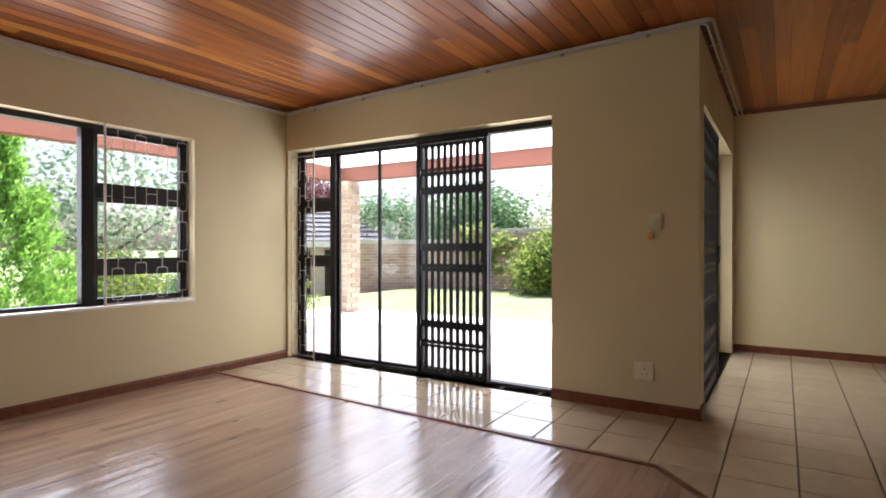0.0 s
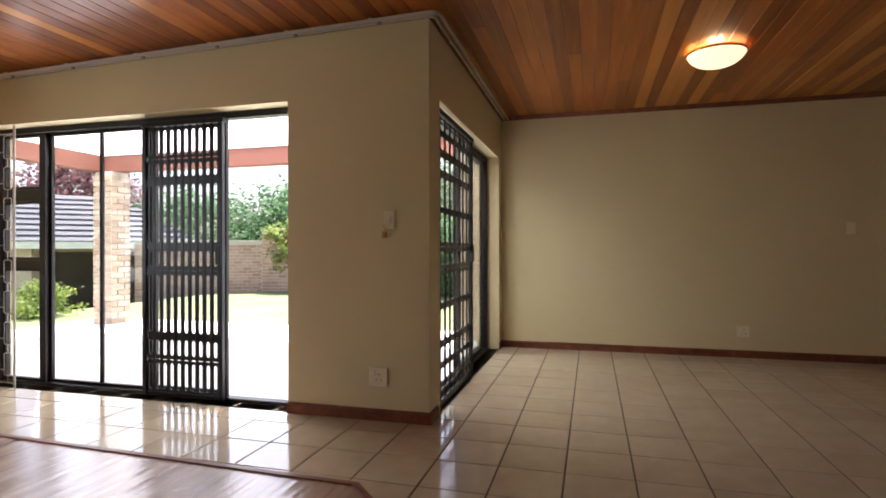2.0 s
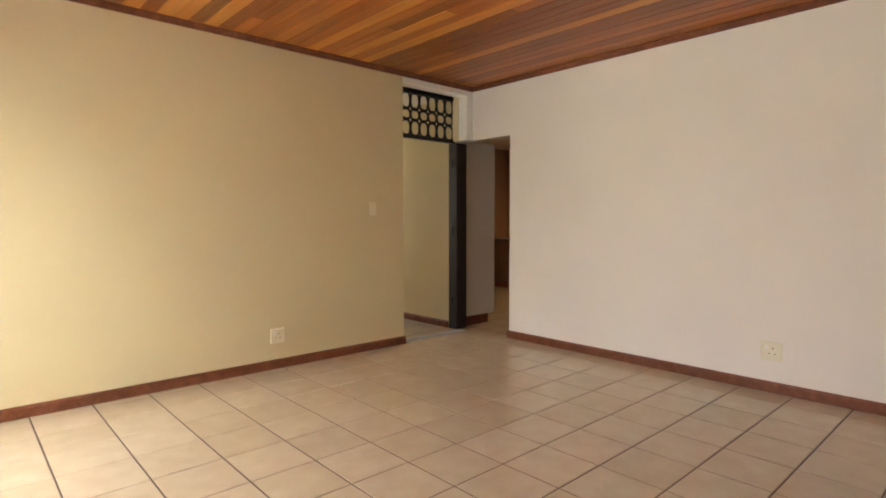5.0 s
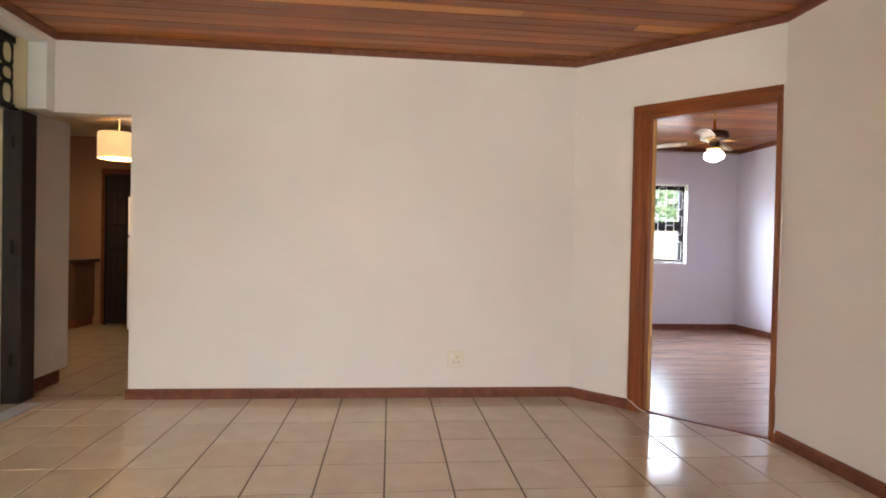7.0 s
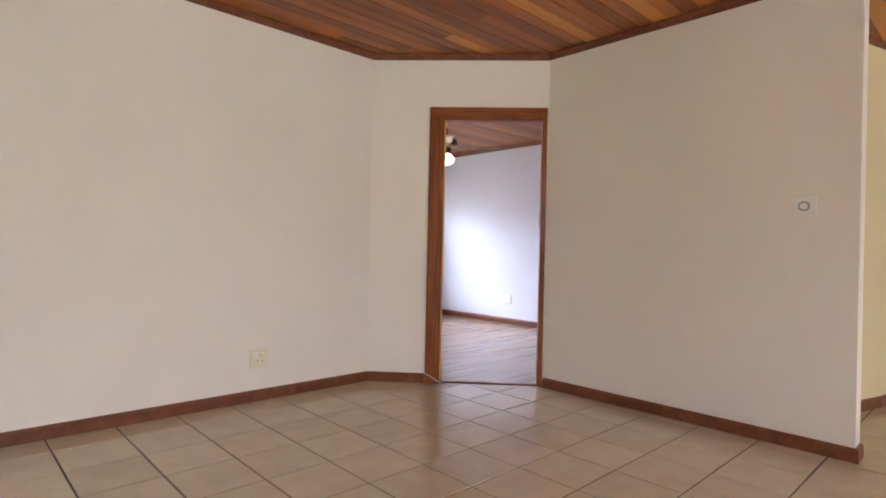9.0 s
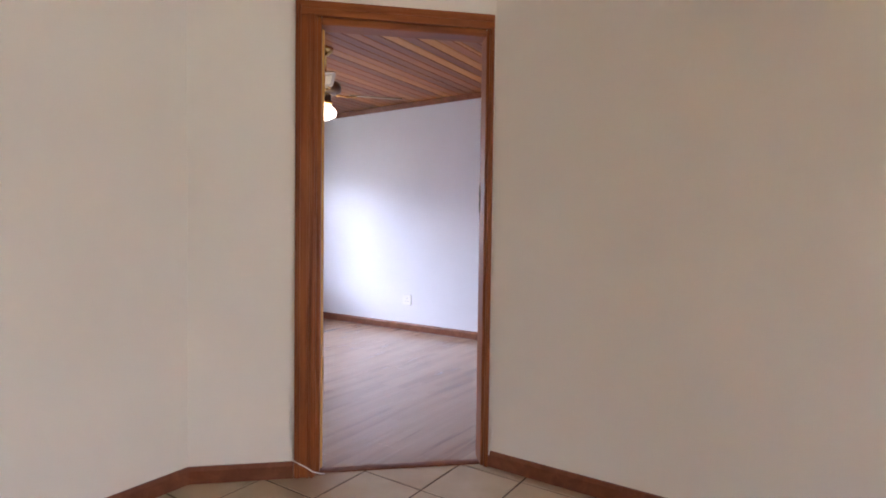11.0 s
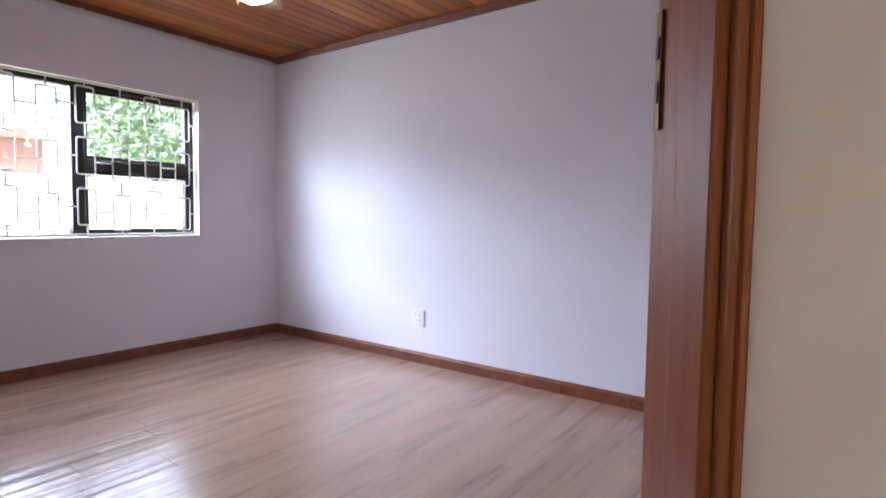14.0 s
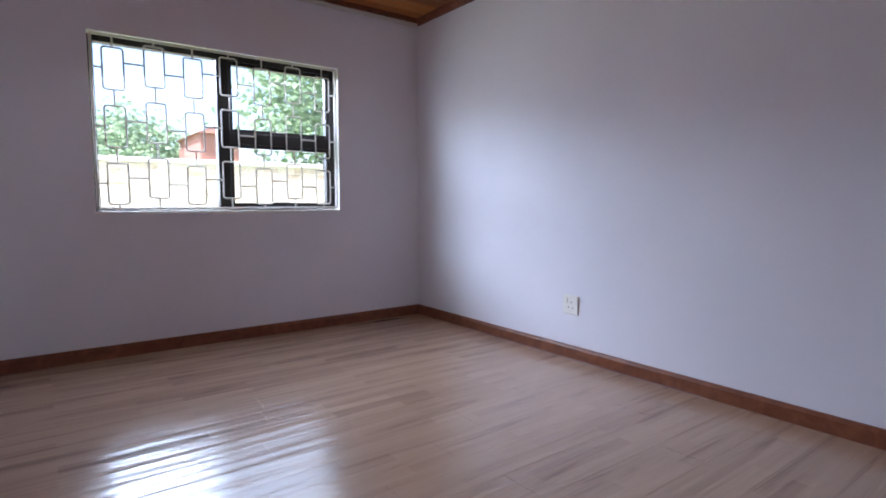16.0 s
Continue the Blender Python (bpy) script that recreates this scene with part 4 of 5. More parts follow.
for k in range(3):
    an = radians(120 * k + 20)
    bm = bmesh.new()
    rod(bm, (0.06 * math.cos(an), 0.06 * math.sin(an), -0.015), (0.195 * math.cos(an), 0.195 * math.sin(an), -0.034), 0.005)
    part("clip", bm, BRASS, dome)


def ceiling_fan():
    fan = thing("ceiling_fan", "brass ceiling fan with cane-set blades and a lit opal globe", "ceiling fan", pose(5.47, -2.607, 0))
    F = H - 0.085
    bm = bmesh.new()
    lathe(bm, [(0.0, H), (0.065, H), (0.06, H - 0.03), (0.03, H - 0.055), (0.013, H - 0.06), (0.013, F - 0.16), (0.03, F - 0.165), (0.0, F - 0.17)], 24)
    part("downrod", bm, BRASS, fan, "", True)
    bm = bmesh.new()
    lathe(bm, [(0.0, F - 0.165), (0.07, F - 0.17), (0.115, F - 0.185), (0.125, F - 0.21), (0.125, F - 0.245), (0.105, F - 0.26), (0.06, F - 0.27), (0.05, F - 0.275), (0.048, F - 0.315), (0.056, F - 0.325), (0.0, F - 0.33)], 32)
    part("motor", bm, MOTOR, fan, "dark brown and brass motor housing", True)
    bm = bmesh.new()
    lathe(bm, [(0.05, F - 0.255), (0.056, F - 0.26), (0.056, F - 0.272), (0.05, F - 0.277), (0.05, F - 0.255)], 28)
    lathe(bm, [(0.045, F - 0.318), (0.062, F - 0.325), (0.062, F - 0.345), (0.045, F - 0.35), (0.045, F - 0.318)], 28)
    part("collar", bm, BRASS, fan, "", True)
    z = F - 0.345
    bm = bmesh.new()
    lathe(bm, [(0.044, z), (0.052, z - 0.012), (0.073, z - 0.028), (0.089, z - 0.048), (0.092, z - 0.068), (0.086, z - 0.086), (0.068, z - 0.100), (0.042, z - 0.112), (0.026, z - 0.120), (0.0, z - 0.123)], 32)
    part("globe", bm, GLOBE_GLOW, fan, "lit opal schoolhouse globe", True)
    for k in range(4):
        a = Matrix.Rotation(radians(137 + 90 * k), 4, "Z") @ Matrix.Translation((0, 0, F - 0.268)) @ Matrix.Rotation(radians(10), 4, "X")
        bm = bmesh.new()
        rod(bm, a @ Vector((0.09, 0, 0)), a @ Vector((0.19, 0.0, -0.012)), 0.007)
        for s in (-1, 1):
            rod(bm, a @ Vector((0.16, 0, -0.008)), a @ Vector((0.20, 0.035 * s, -0.006)), 0.005)
            rod(bm, a @ Vector((0.20, 0.035 * s, -0.006)), a @ Vector((0.245, 0.012 * s, -0.004)), 0.005)
        arm = part("blade_arm", bm, BRASS, fan, "curled brass blade arm")
        bm = bmesh.new()
        pts = [(0.19, -0.045), (0.24, -0.055), (0.45, -0.066), (0.55, -0.066), (0.585, -0.05), (0.60, -0.02), (0.60, 0.02), (0.585, 0.05), (0.55, 0.066), (0.45, 0.066), (0.24, 0.055), (0.19, 0.045)]
        prism(bm, pts, 0.0, 0.008)
        bmesh.ops.transform(bm, matrix=a, verts=bm.verts)
        blade = part("blade", bm, BLADE, fan)
        bm = bmesh.new()
        prism(bm, [(0.30, -0.036), (0.53, -0.043), (0.53, 0.043), (0.30, 0.036)], -0.0025, -0.0005)
        bmesh.ops.transform(bm, matrix=a, verts=bm.verts)
        part("cane_inset", bm, CANE, blade, "pale woven cane inset")
    for s in (-1, 1):
        bm = bmesh.new()
        rod(bm, (0.05 * s, 0.03, F - 0.33), (0.052 * s, 0.032, F - 0.48), 0.0015, 5)
        part("pull_chain", bm, BRASS, fan)
    return fan


MOTOR = material("antique_brown_motor", (0.10, 0.055, 0.03), 0.3, 0.7)
BLADE = wood("fan_blade_wood", (0.15, 0.09, 0.05), (0.30, 0.205, 0.12), (0.40, 0.29, 0.19), (8, 8, 8), (0.3, 0.45))
CANE = wood("woven_cane", (0.45, 0.34, 0.2), (0.62, 0.5, 0.33), (0.7, 0.6, 0.42), (60, 60, 60), (0.5, 0.7))
ceiling_fan()

# ---- kitchen, seen through the opening ----
CAB = material("grey_white_melamine", (0.68, 0.64, 0.57), 0.4)
FRIDGE = material("white_enamel", (0.74, 0.70, 0.63), 0.3)
WORKTOP = material("dark_worktop", (0.05, 0.03, 0.02), 0.3)
cup = thing("pantry_cupboard", "tall grey-white pantry cupboard on a brown plinth", "cupboard")
boxpart("body", XE + 0.06, 5.107, 2.945, 3.6, 0.10, 2.0, CAB, cup)
boxpart("plinth", XE + 0.06, 5.02, 2.95, 3.6, 0.0, 0.10, TRIM_WOOD, cup, "brown plinth")
boxpart("door_leaf", 5.107, 5.125, 2.95, 3.59, 0.11, 1.99, CAB, cup)
BROWN_MELAMINE = wood("brown_melamine", (0.07, 0.035, 0.018), (0.11, 0.058, 0.03), (0.15, 0.08, 0.045), (7, 7, 1), (0.35, 0.5))
base_unit = thing("base_cabinet", "brown wooden kitchen base cabinet under a dark worktop", "cabinet")
boxpart("body", 7.50, 7.945, 4.2, 5.15, 0.1, 0.80, BROWN_MELAMINE, base_unit)
boxpart("plinth", 7.55, 7.945, 4.22, 5.14, 0.0, 0.1, TRIM_WOOD, base_unit, "brown plinth")
for i in range(2):
    dl = boxpart("cabinet_door", 7.482, 7.50, 4.205 + i * 0.475, 4.67 + i * 0.475, 0.12, 0.79, BROWN_MELAMINE, base_unit)
    boxpart("handle", 7.464, 7.482, 4.61 + i * 0.475, 4.622 + i * 0.475, 0.58, 0.70, BRASS, dl, "brass handle")
tagged(boxpart("worktop", 7.45, 7.947, 4.14, 5.19, 0.80, 0.84, WORKTOP, None, "dark laminate worktop on the kitchen base cabinet", 0.006), category="worktop")
fr = thing("fridge", "white two-door fridge standing in the kitchen", "fridge")
boxpart("body", 6.95, 7.53, 2.77, 3.33, 0.09, 1.575, FRIDGE, fr, "", 0.01)
boxpart("kick_plate", 6.97, 7.51, 2.79, 3.31, 0.0, 0.09, CAB, fr)
boxpart("fridge_door", 6.90, 6.948, 2.77, 3.33, 0.10, 1.128, FRIDGE, fr, "", 0.012)
boxpart("freezer_door", 6.90, 6.948, 2.77, 3.33, 1.142, 1.575, FRIDGE, fr, "", 0.012)
kd = tagged(new("door_4"), "dark brown panelled back door in the kitchen", "door", "", "structure")
boxpart("door_frame", 7.90, 7.948, 3.08, 3.14, 0.0, 1.99, TRIM_WOOD, kd)
boxpart("door_frame", 7.90, 7.948, 4.05, 4.11, 0.0, 1.99, TRIM_WOOD, kd)
boxpart("door_frame", 7.90, 7.948, 3.14, 4.05, 1.93, 1.99, TRIM_WOOD, kd)
dleaf = boxpart("door_leaf", 7.915, 7.946, 3.14, 4.05, 0.01, 1.93, DARK_WOOD, kd)
for z0, z1 in ((0.15, 0.9), (1.03, 1.8)):
    for y0 in (3.24, 3.64):
        boxpart("panel", 7.905, 7.914, y0, y0 + 0.32, z0, z1, DARK_WOOD, dleaf, "", 0.006)
gate = thing("security_gate", "dark steel security gate across the brown back door", "security gate")
for y in (3.16, 4.02):
    boxpart("post", 7.85, 7.875, y, y + 0.025, 0.0, 1.9, BRONZE, gate)
for z in (0.03, 0.34, 0.65, 0.96, 1.27, 1.58, 1.86):
    boxpart("rail", 7.855, 7.87, 3.185, 4.02, z, z + 0.014, BRONZE, gate)
for y in (3.4, 3.6, 3.8):
    boxpart("bar", 7.858, 7.868, y, y + 0.01, 0.044, 1.86, BRONZE, gate)
pend = thing("pendant_lamp", "lit cream drum pendant lamp over the kitchen floor", "pendant lamp", pose(6.5, 3.24, 0))
bm = bmesh.new()
lathe(bm, [(0.192, 1.928), (0.192, 2.188), (0.189, 2.188), (0.189, 1.928), (0.192, 1.928)], 36)
part("shade", bm, SHADE_GLOW, pend, "lit cream fabric drum shade", True)
bm = bmesh.new()
lathe(bm, [(0.0, 2.40), (0.04, 2.40), (0.035, 2.385), (0.006, 2.38), (0.006, 2.15), (0.02, 2.14), (0.02, 2.08), (0.0, 2.08)], 16)
part("flex", bm, PLASTIC, pend, "white flex and lamp holder", True)
bm = bmesh.new()
lathe(bm, [(0.0, 2.08), (0.025, 2.06), (0.032, 2.03), (0.02, 1.99), (0.0, 1.98)], 16)
part("light_bulb", bm, GLOBE_GLOW, pend, "lit bulb", True)

SKIRTING_LINE = material("mauve_skirting_line", (0.16, 0.10, 0.11), 0.5)
# strand added for the highlight under the bedroom skirting, and chips in the living room laminate
cable("floor_cable", [(5.15, YB + 0.024, 0.004), (5.6, YB + 0.034, 0.004), (6.1, YB + 0.042, 0.004), (6.6, YB + 0.036, 0.004), (7.0, YB + 0.024, 0.004)], 0.0022, SKIRTING_LINE, "thin dull mauve strand added for the highlight along the bedroom skirting")
CHIP = material("dark_chipped_core", (0.05, 0.03, 0.02), 0.9)
for cx_, cy_, w_, h_ in ((-2.90, -1.33, 0.022, 0.05), (-2.2, -1.75, 0.014, 0.035), (-2.45, -1.55, 0.012, 0.03)):
    bm = bmesh.new()
    prism(bm, [(cx_ + w_ * math.cos(k * 0.9) * (1 if k % 2 else 0.6), cy_ + h_ * math.sin(k * 0.9) * (1 if k % 3 else 0.7)) for k in range(7)], 0.0, 0.0012)
    tagged(part("floor_chip", bm, CHIP), "small dark chip in the brown laminate floor", "floor chip")


# ---- patio and garden ----
def brick_material(name, a, b2, c):
    m = material(name, a, 0.85)
    t, n, l, b = nodes_of(m)
    q = n.new("ShaderNodeNewGeometry").outputs["Random Per Island"]
    o = n.new("ShaderNodeObjectInfo").outputs["Random"]
    ad = n.new("ShaderNodeMath")
    ad.operation = "ADD"
    fr_ = n.new("ShaderNodeMath")
    fr_.operation = "FRACT"
    l.new(q, ad.inputs[0])
    l.new(o, ad.inputs[1])
    l.new(ad.outputs[0], fr_.inputs[0])
    col = ramp(m, fr_.outputs[0], [(0.0, a), (0.5, b2), (1.0, c)])
    v = world_coords(m)
    col = mix(m, 0.35, col, ramp(m, noise_tex(m, v, 18, 5), [(0.3, a), (0.7, c)]))
    base(m, col)
    bump(m, noise_tex(m, v, 60, 4), 0.3, 0.004)
    return m


FACE_BRICK = brick_material("face_brick", (0.38, 0.27, 0.19), (0.50, 0.40, 0.31), (0.62, 0.53, 0.44))
RED_BRICK = brick_material("garden_brick", (0.38, 0.20, 0.145), (0.50, 0.31, 0.24), (0.60, 0.42, 0.34))
MORTAR = material("mortar", (0.62, 0.57, 0.5), 0.95)
TERRACOTTA = plaster("terracotta_beam_paint", (0.25, 0.10, 0.072))
PATIO = plaster("pale_patio_paving", (0.72, 0.69, 0.63))
ROOF_TILE = material("grey_roof_tile", (0.10, 0.10, 0.11), 0.7)
DARK = material("dark_interior_shade", (0.03, 0.027, 0.025), 0.9)


def leaf_material(name, a, b2, c):
    m = material(name, b2, 0.55, 0, 0.3)
    t, n, l, b = nodes_of(m)
    q = n.new("ShaderNodeNewGeometry").outputs["Random Per Island"]
    base(m, ramp(m, q, [(0.0, a), (0.55, b2), (1.0, c)]))
    # thin leaves let part of the light through
    tr = n.new("ShaderNodeBsdfTranslucent")
    mx = n.new("ShaderNodeMixShader")
    mx.inputs[0].default_value = 0.45
    l.new(ramp(m, q, [(0.0, tuple(k * 1.5 for k in a)), (0.55, tuple(k * 1.5 for k in b2)), (1.0, tuple(k * 1.5 for k in c))]), tr.inputs[0])
    l.new(b.outputs[0], mx.inputs[1])
    l.new(tr.outputs[0], mx.inputs[2])
    l.new(mx.outputs[0], n["Material Output"].inputs[0])
    return m


CONIFER = leaf_material("conifer_foliage", (0.08, 0.18, 0.035), (0.19, 0.38, 0.065), (0.32, 0.52, 0.10))
LEAVES = leaf_material("broad_leaves", (0.045, 0.09, 0.045), (0.10, 0.19, 0.085), (0.18, 0.30, 0.13))
LIGHT_LEAVES = leaf_material("yellow_green_leaves", (0.07, 0.12, 0.02), (0.16, 0.24, 0.05), (0.32, 0.36, 0.08))
# brighter copy of the yellow-green leaves, with sunlight painted into the colour
SUNLIT_LEAVES = leaf_material("sunlit_creeper_leaves", (0.12, 0.18, 0.04), (0.25, 0.32, 0.09), (0.40, 0.43, 0.15))
# haze and glare over the far trees are mixed into these leaf colours
HAZE_LEAVES = leaf_material("hazed_leaves", (0.14, 0.20, 0.13), (0.22, 0.29, 0.18), (0.31, 0.38, 0.24))
PLUM = leaf_material("plum_leaves", (0.08, 0.03, 0.04), (0.16, 0.07, 0.08), (0.24, 0.13, 0.12))
BARK = wood("bark", (0.06, 0.045, 0.03), (0.11, 0.085, 0.06), (0.16, 0.13, 0.1), (12, 12, 3), (0.8, 0.95))


def lawn_material():
    m = material("lawn_grass", (0.08, 0.14, 0.04), 0.9)
    v = world_coords(m)
    c = ramp(m, noise_tex(m, v, 1.3, 6), [(0.3, (0.18, 0.22, 0.09)), (0.55, (0.26, 0.29, 0.13)), (0.75, (0.36, 0.36, 0.2))])
    c = mix(m, 0.4, c, ramp(m, noise_tex(m, v, 40, 4), [(0.3, (0.10, 0.15, 0.05)), (0.7, (0.26, 0.30, 0.12))]))
    base(m, c)
    bump(m, noise_tex(m, v, 70, 3), 0.6, 0.02)
    return m


LAWN = lawn_material()


def ground_sheet():
    verts, faces = [], []
    xs = [-400, -150, -60, -30, -22, -18, -15, -12, -10, -8.5, -7, -5, -2, 2, 6, 10, 14, 20, 40, 120, 400]
    ys = [-400, -120, -40, -15, -8, -4, 0, 3.5, 6, 8, 10, 12, 14, 18, 30, 60, 150, 400]
    for y in ys:
        for x in xs:
            z = -0.26 if -4.2 < x < 8.3 and -6 < y < 6.5 else -0.07
            if x < -8.5:
                z -= min((-8.5 - x) * 0.12, 1.0)
            verts.append((x, y, z))
    k = len(xs)
    for j in range(len(ys) - 1):
        for i in range(k - 1):
            faces.append((j * k + i, j * k + i + 1, (j + 1) * k + i + 1, (j + 1) * k + i))
    me = bpy.data.meshes.new("ground")
    me.from_pydata(verts, [], faces)
    me.materials.append(LAWN)
    return tagged(new("ground", me), "mown lawn falling away gently from the house", "lawn", "", "structure")


ground_sheet()
bm = bmesh.new()
box(bm, -6.7, XW - 0.24, -6.0, 3.9, -0.26, -0.03)
box(bm, XW - 0.24, 0.0, 0.24, 3.9, -0.26, -0.03)
structure("pavement_patio", bm, PATIO, "pale paved covered patio outside the sliding doors", "patio")
bm = bmesh.new()
box(bm, -6.05, XW - 0.24, -6.0, 3.3, 2.46, 2.53)
box(bm, XW - 0.24, -0.24, 0.24, 3.3, 2.46, 2.53)
sheet = structure("ceiling_patio", bm, SHEET, "white translucent patio roof sheeting", "ceiling")
sheet.data.materials.append(GLASS)
for p in sheet.data.polygons:
    p.material_index = 0 if p.normal.z < -0.5 else 1
bm = bmesh.new()
box(bm, -6.25, -6.05, -6.0, 3.5, 2.23, 2.53)
box(bm, -6.05, 0.0, 3.3, 3.5, 2.23, 2.53)
structure("beam_patio", bm, TERRACOTTA, "terracotta painted patio beam", "beam")

BW, BD, BH, BJ = 0.222, 0.106, 0.073, 0.012


def brick_mesh(mat):
    bm = bmesh.new()
    box(bm, 0, BW, 0, BD, 0, BH)
    bmesh.ops.bevel(bm, geom=list(bm.edges), offset=0.004, segments=1, affect="EDGES")
    return finish("brick", bm, mat)


def brick_pier(cx, cy, top, label):
    rnd = random.Random(int(cx * 10))
    g = thing("brick_column", label, "column", pose(cx, cy, -0.03))
    s = BW + BD + BJ
    boxpart("core", -s / 2 + 0.02, s / 2 - 0.02, -s / 2 + 0.02, s / 2 - 0.02, 0, top + 0.03, MORTAR, g, "grey mortar")
    me = brick_mesh(FACE_BRICK)
    z, k = 0.0, 0
    while z + BH < top + 0.03:
        turn = k % 2
        for q in range(4):
            ob = new("brick", me)
            ob.parent = g
            off = Matrix.Translation((-s / 2, -s / 2, z)) if not turn else Matrix.Translation((s / 2 - BW, -s / 2, z))
            ob.matrix_basis = Matrix.Rotation(radians(90 * q), 4, "Z") @ off @ Matrix.Translation((0, rnd.uniform(-0.003, 0.003), 0))
        z += BH + BJ
        k += 1
    return g


brick_pier(-6.04, 3.42, 2.23, "buff face brick column carrying the patio beam")
brick_pier(-0.45, 3.38, 2.23, "buff face brick pier at the end of the patio")


def brick_wall(name, x0, y0, x1, y1, z0, z1, mat, label):
    """A garden wall: mortar core, with its bricks as one joined piece."""
    d = Vector((x1 - x0, y1 - y0))
    ln = d.length
    m = Matrix.Translation((x0, y0, z0)) @ Matrix.Rotation(math.atan2(d.y, d.x), 4, "Z")
    g = thing(name, label, "garden wall", m)
    boxpart("core", 0, ln, 0.004, 0.2, 0, z1 - z0, MORTAR, g, "grey mortar")
    rnd = random.Random(11)
    verts, faces = [], []
    z, k = 0.0, 0
    while z + BH <= z1 - z0:
        x = -(BW + BJ) / 2 * (k % 2)
        while x < ln:
            a, b = max(x, 0), min(x + BW, ln)
            if b - a > 0.02:
                p = rnd.uniform(-0.004, 0.004)
                i = len(verts)
                for yy in (p, 0.204 - p):
                    verts.extend([(a, yy, z), (b, yy, z), (b, yy, z + BH), (a, yy, z + BH)])
                faces.extend([(i, i + 1, i + 2, i + 3), (i + 7, i + 6, i + 5, i + 4), (i + 3, i + 2, i + 6, i + 7), (i, i + 4, i + 5, i + 1), (i + 1, i + 5, i + 6, i + 2), (i, i + 3, i + 7, i + 4)])
            x += BW + BJ
        z += BH + BJ
        k += 1
    me = bpy.data.meshes.new("bricks")
    me.from_pydata(verts, [], faces)
    me.materials.append(mat)
    ob = new("bricks", me)
    ob.parent = g
    tagged(ob, kind="stuff")
    boxpart("coping", -0.02, ln + 0.02, -0.03, 0.235, z1 - z0, z1 - z0 + 0.06, MORTAR, g, "cement coping")
    return g


brick_wall("garden_wall", -10.2, 8.0, -7.6, 9.6, -0.5, 1.25, RED_BRICK, "weathered red brick garden wall behind the lawn")
brick_wall("garden_wall", -7.6, 9.6, 3.0, 11.4, -0.2, 1.55, RED_BRICK, "weathered red brick garden wall beyond the lawn")
brick_wall("garden_wall", 12.2, 5.0, 11.8, -12.0, -0.2, 1.51, FACE_BRICK, "pale brick boundary wall outside the bedroom")


def crown(verts, faces, rnd, centre, rad, n, leaf, hang=0.3, shell=0.55, upright=0.0):
    """Many small bent leaves in uneven clumps round a centre."""
    cx, cy, cz = centre
    clumps = []
    for i in range(max(10, n // 60)):
        u, w = rnd.uniform(-1, 1), rnd.uniform(0, 2 * math.pi)
        r = shell + (1 - shell) * rnd.random()
        s = math.sqrt(1 - u * u)
        clumps.append((cx + rad[0] * r * s * math.cos(w), cy + rad[1] * r * s * math.sin(w), cz + rad[2] * r * u))
    sp = min(rad) * 0.26
    for i in range(n):
        c = clumps[i % len(clumps)]
        p = Vector((c[0] + rnd.gauss(0, sp), c[1] + rnd.gauss(0, sp), c[2] + rnd.gauss(0, sp * 0.8)))
        d = Vector((rnd.uniform(-1, 1), rnd.uniform(-1, 1), rnd.uniform(-hang, hang) + upright)).normalized()
        e = d.cross(Vector((rnd.uniform(-1, 1), rnd.uniform(-1, 1), rnd.uniform(-1, 1)))).normalized()
        f = d.cross(e)
        a, b = leaf * rnd.uniform(0.6, 1.3), leaf * rnd.uniform(0.25, 0.45)
        k = len(verts)
        verts.extend([tuple(p), tuple(p + d * a * 0.5 + e * b + f * b * 0.2), tuple(p + d * a), tuple(p + d * a * 0.5 - e * b + f * b * 0.2)])
        faces.extend([(k, k + 1, k + 2), (k, k + 2, k + 3)])


def leaf_mesh(name, verts, faces, mat, parent):
    me = bpy.data.meshes.new(name)
    me.from_pydata(verts, [], faces)
    me.materials.append(mat)
    ob = new(name, me)
    ob.parent = parent
    return ob


def trunk_part(g, h, r, limbs, spread, seed):
    rnd = random.Random(seed)
    bm = bmesh.new()
    lathe(bm, [(r * 1.35, -0.3), (r, 0.2), (r * 0.8, h * 0.5), (r * 0.5, h), (0.0, h * 1.05)], 10)
    for i in range(limbs):
        an = 2 * math.pi * i / limbs + rnd.uniform(-0.4, 0.4)
        z = h * rnd.uniform(0.5, 0.95)
        q = Vector((math.cos(an) * spread * rnd.uniform(0.6, 1), math.sin(an) * spread * rnd.uniform(0.6, 1), z + spread * rnd.uniform(0.3, 0.9)))
        res = bmesh.ops.create_cone(bm, cap_ends=True, segments=7, radius1=r * 0.42, radius2=r * 0.12, depth=(q - Vector((0, 0, z))).length)
        d = q - Vector((0, 0, z))
        bmesh.ops.transform(bm, matrix=Matrix.Translation(Vector((0, 0, z)) + d / 2) @ d.to_track_quat("Z", "Y").to_matrix().to_4x4(), verts=res["verts"])
    part("trunk", bm, BARK, g, "", True)


def tree(x, y, z, h, rad, n, leaf, mat, label, seed):
    rnd = random.Random(seed)
    g = thing("tree", label, "tree", pose(x, y, z))
    trunk_part(g, h - rad[2] * 0.4, 0.05 * h ** 0.8, 6, rad[0] * 0.6, seed)
    v, f = [], []
    crown(v, f, rnd, (0, 0, h), rad, n, leaf)
    leaf_mesh("crown", v, f, mat, g)
    return g


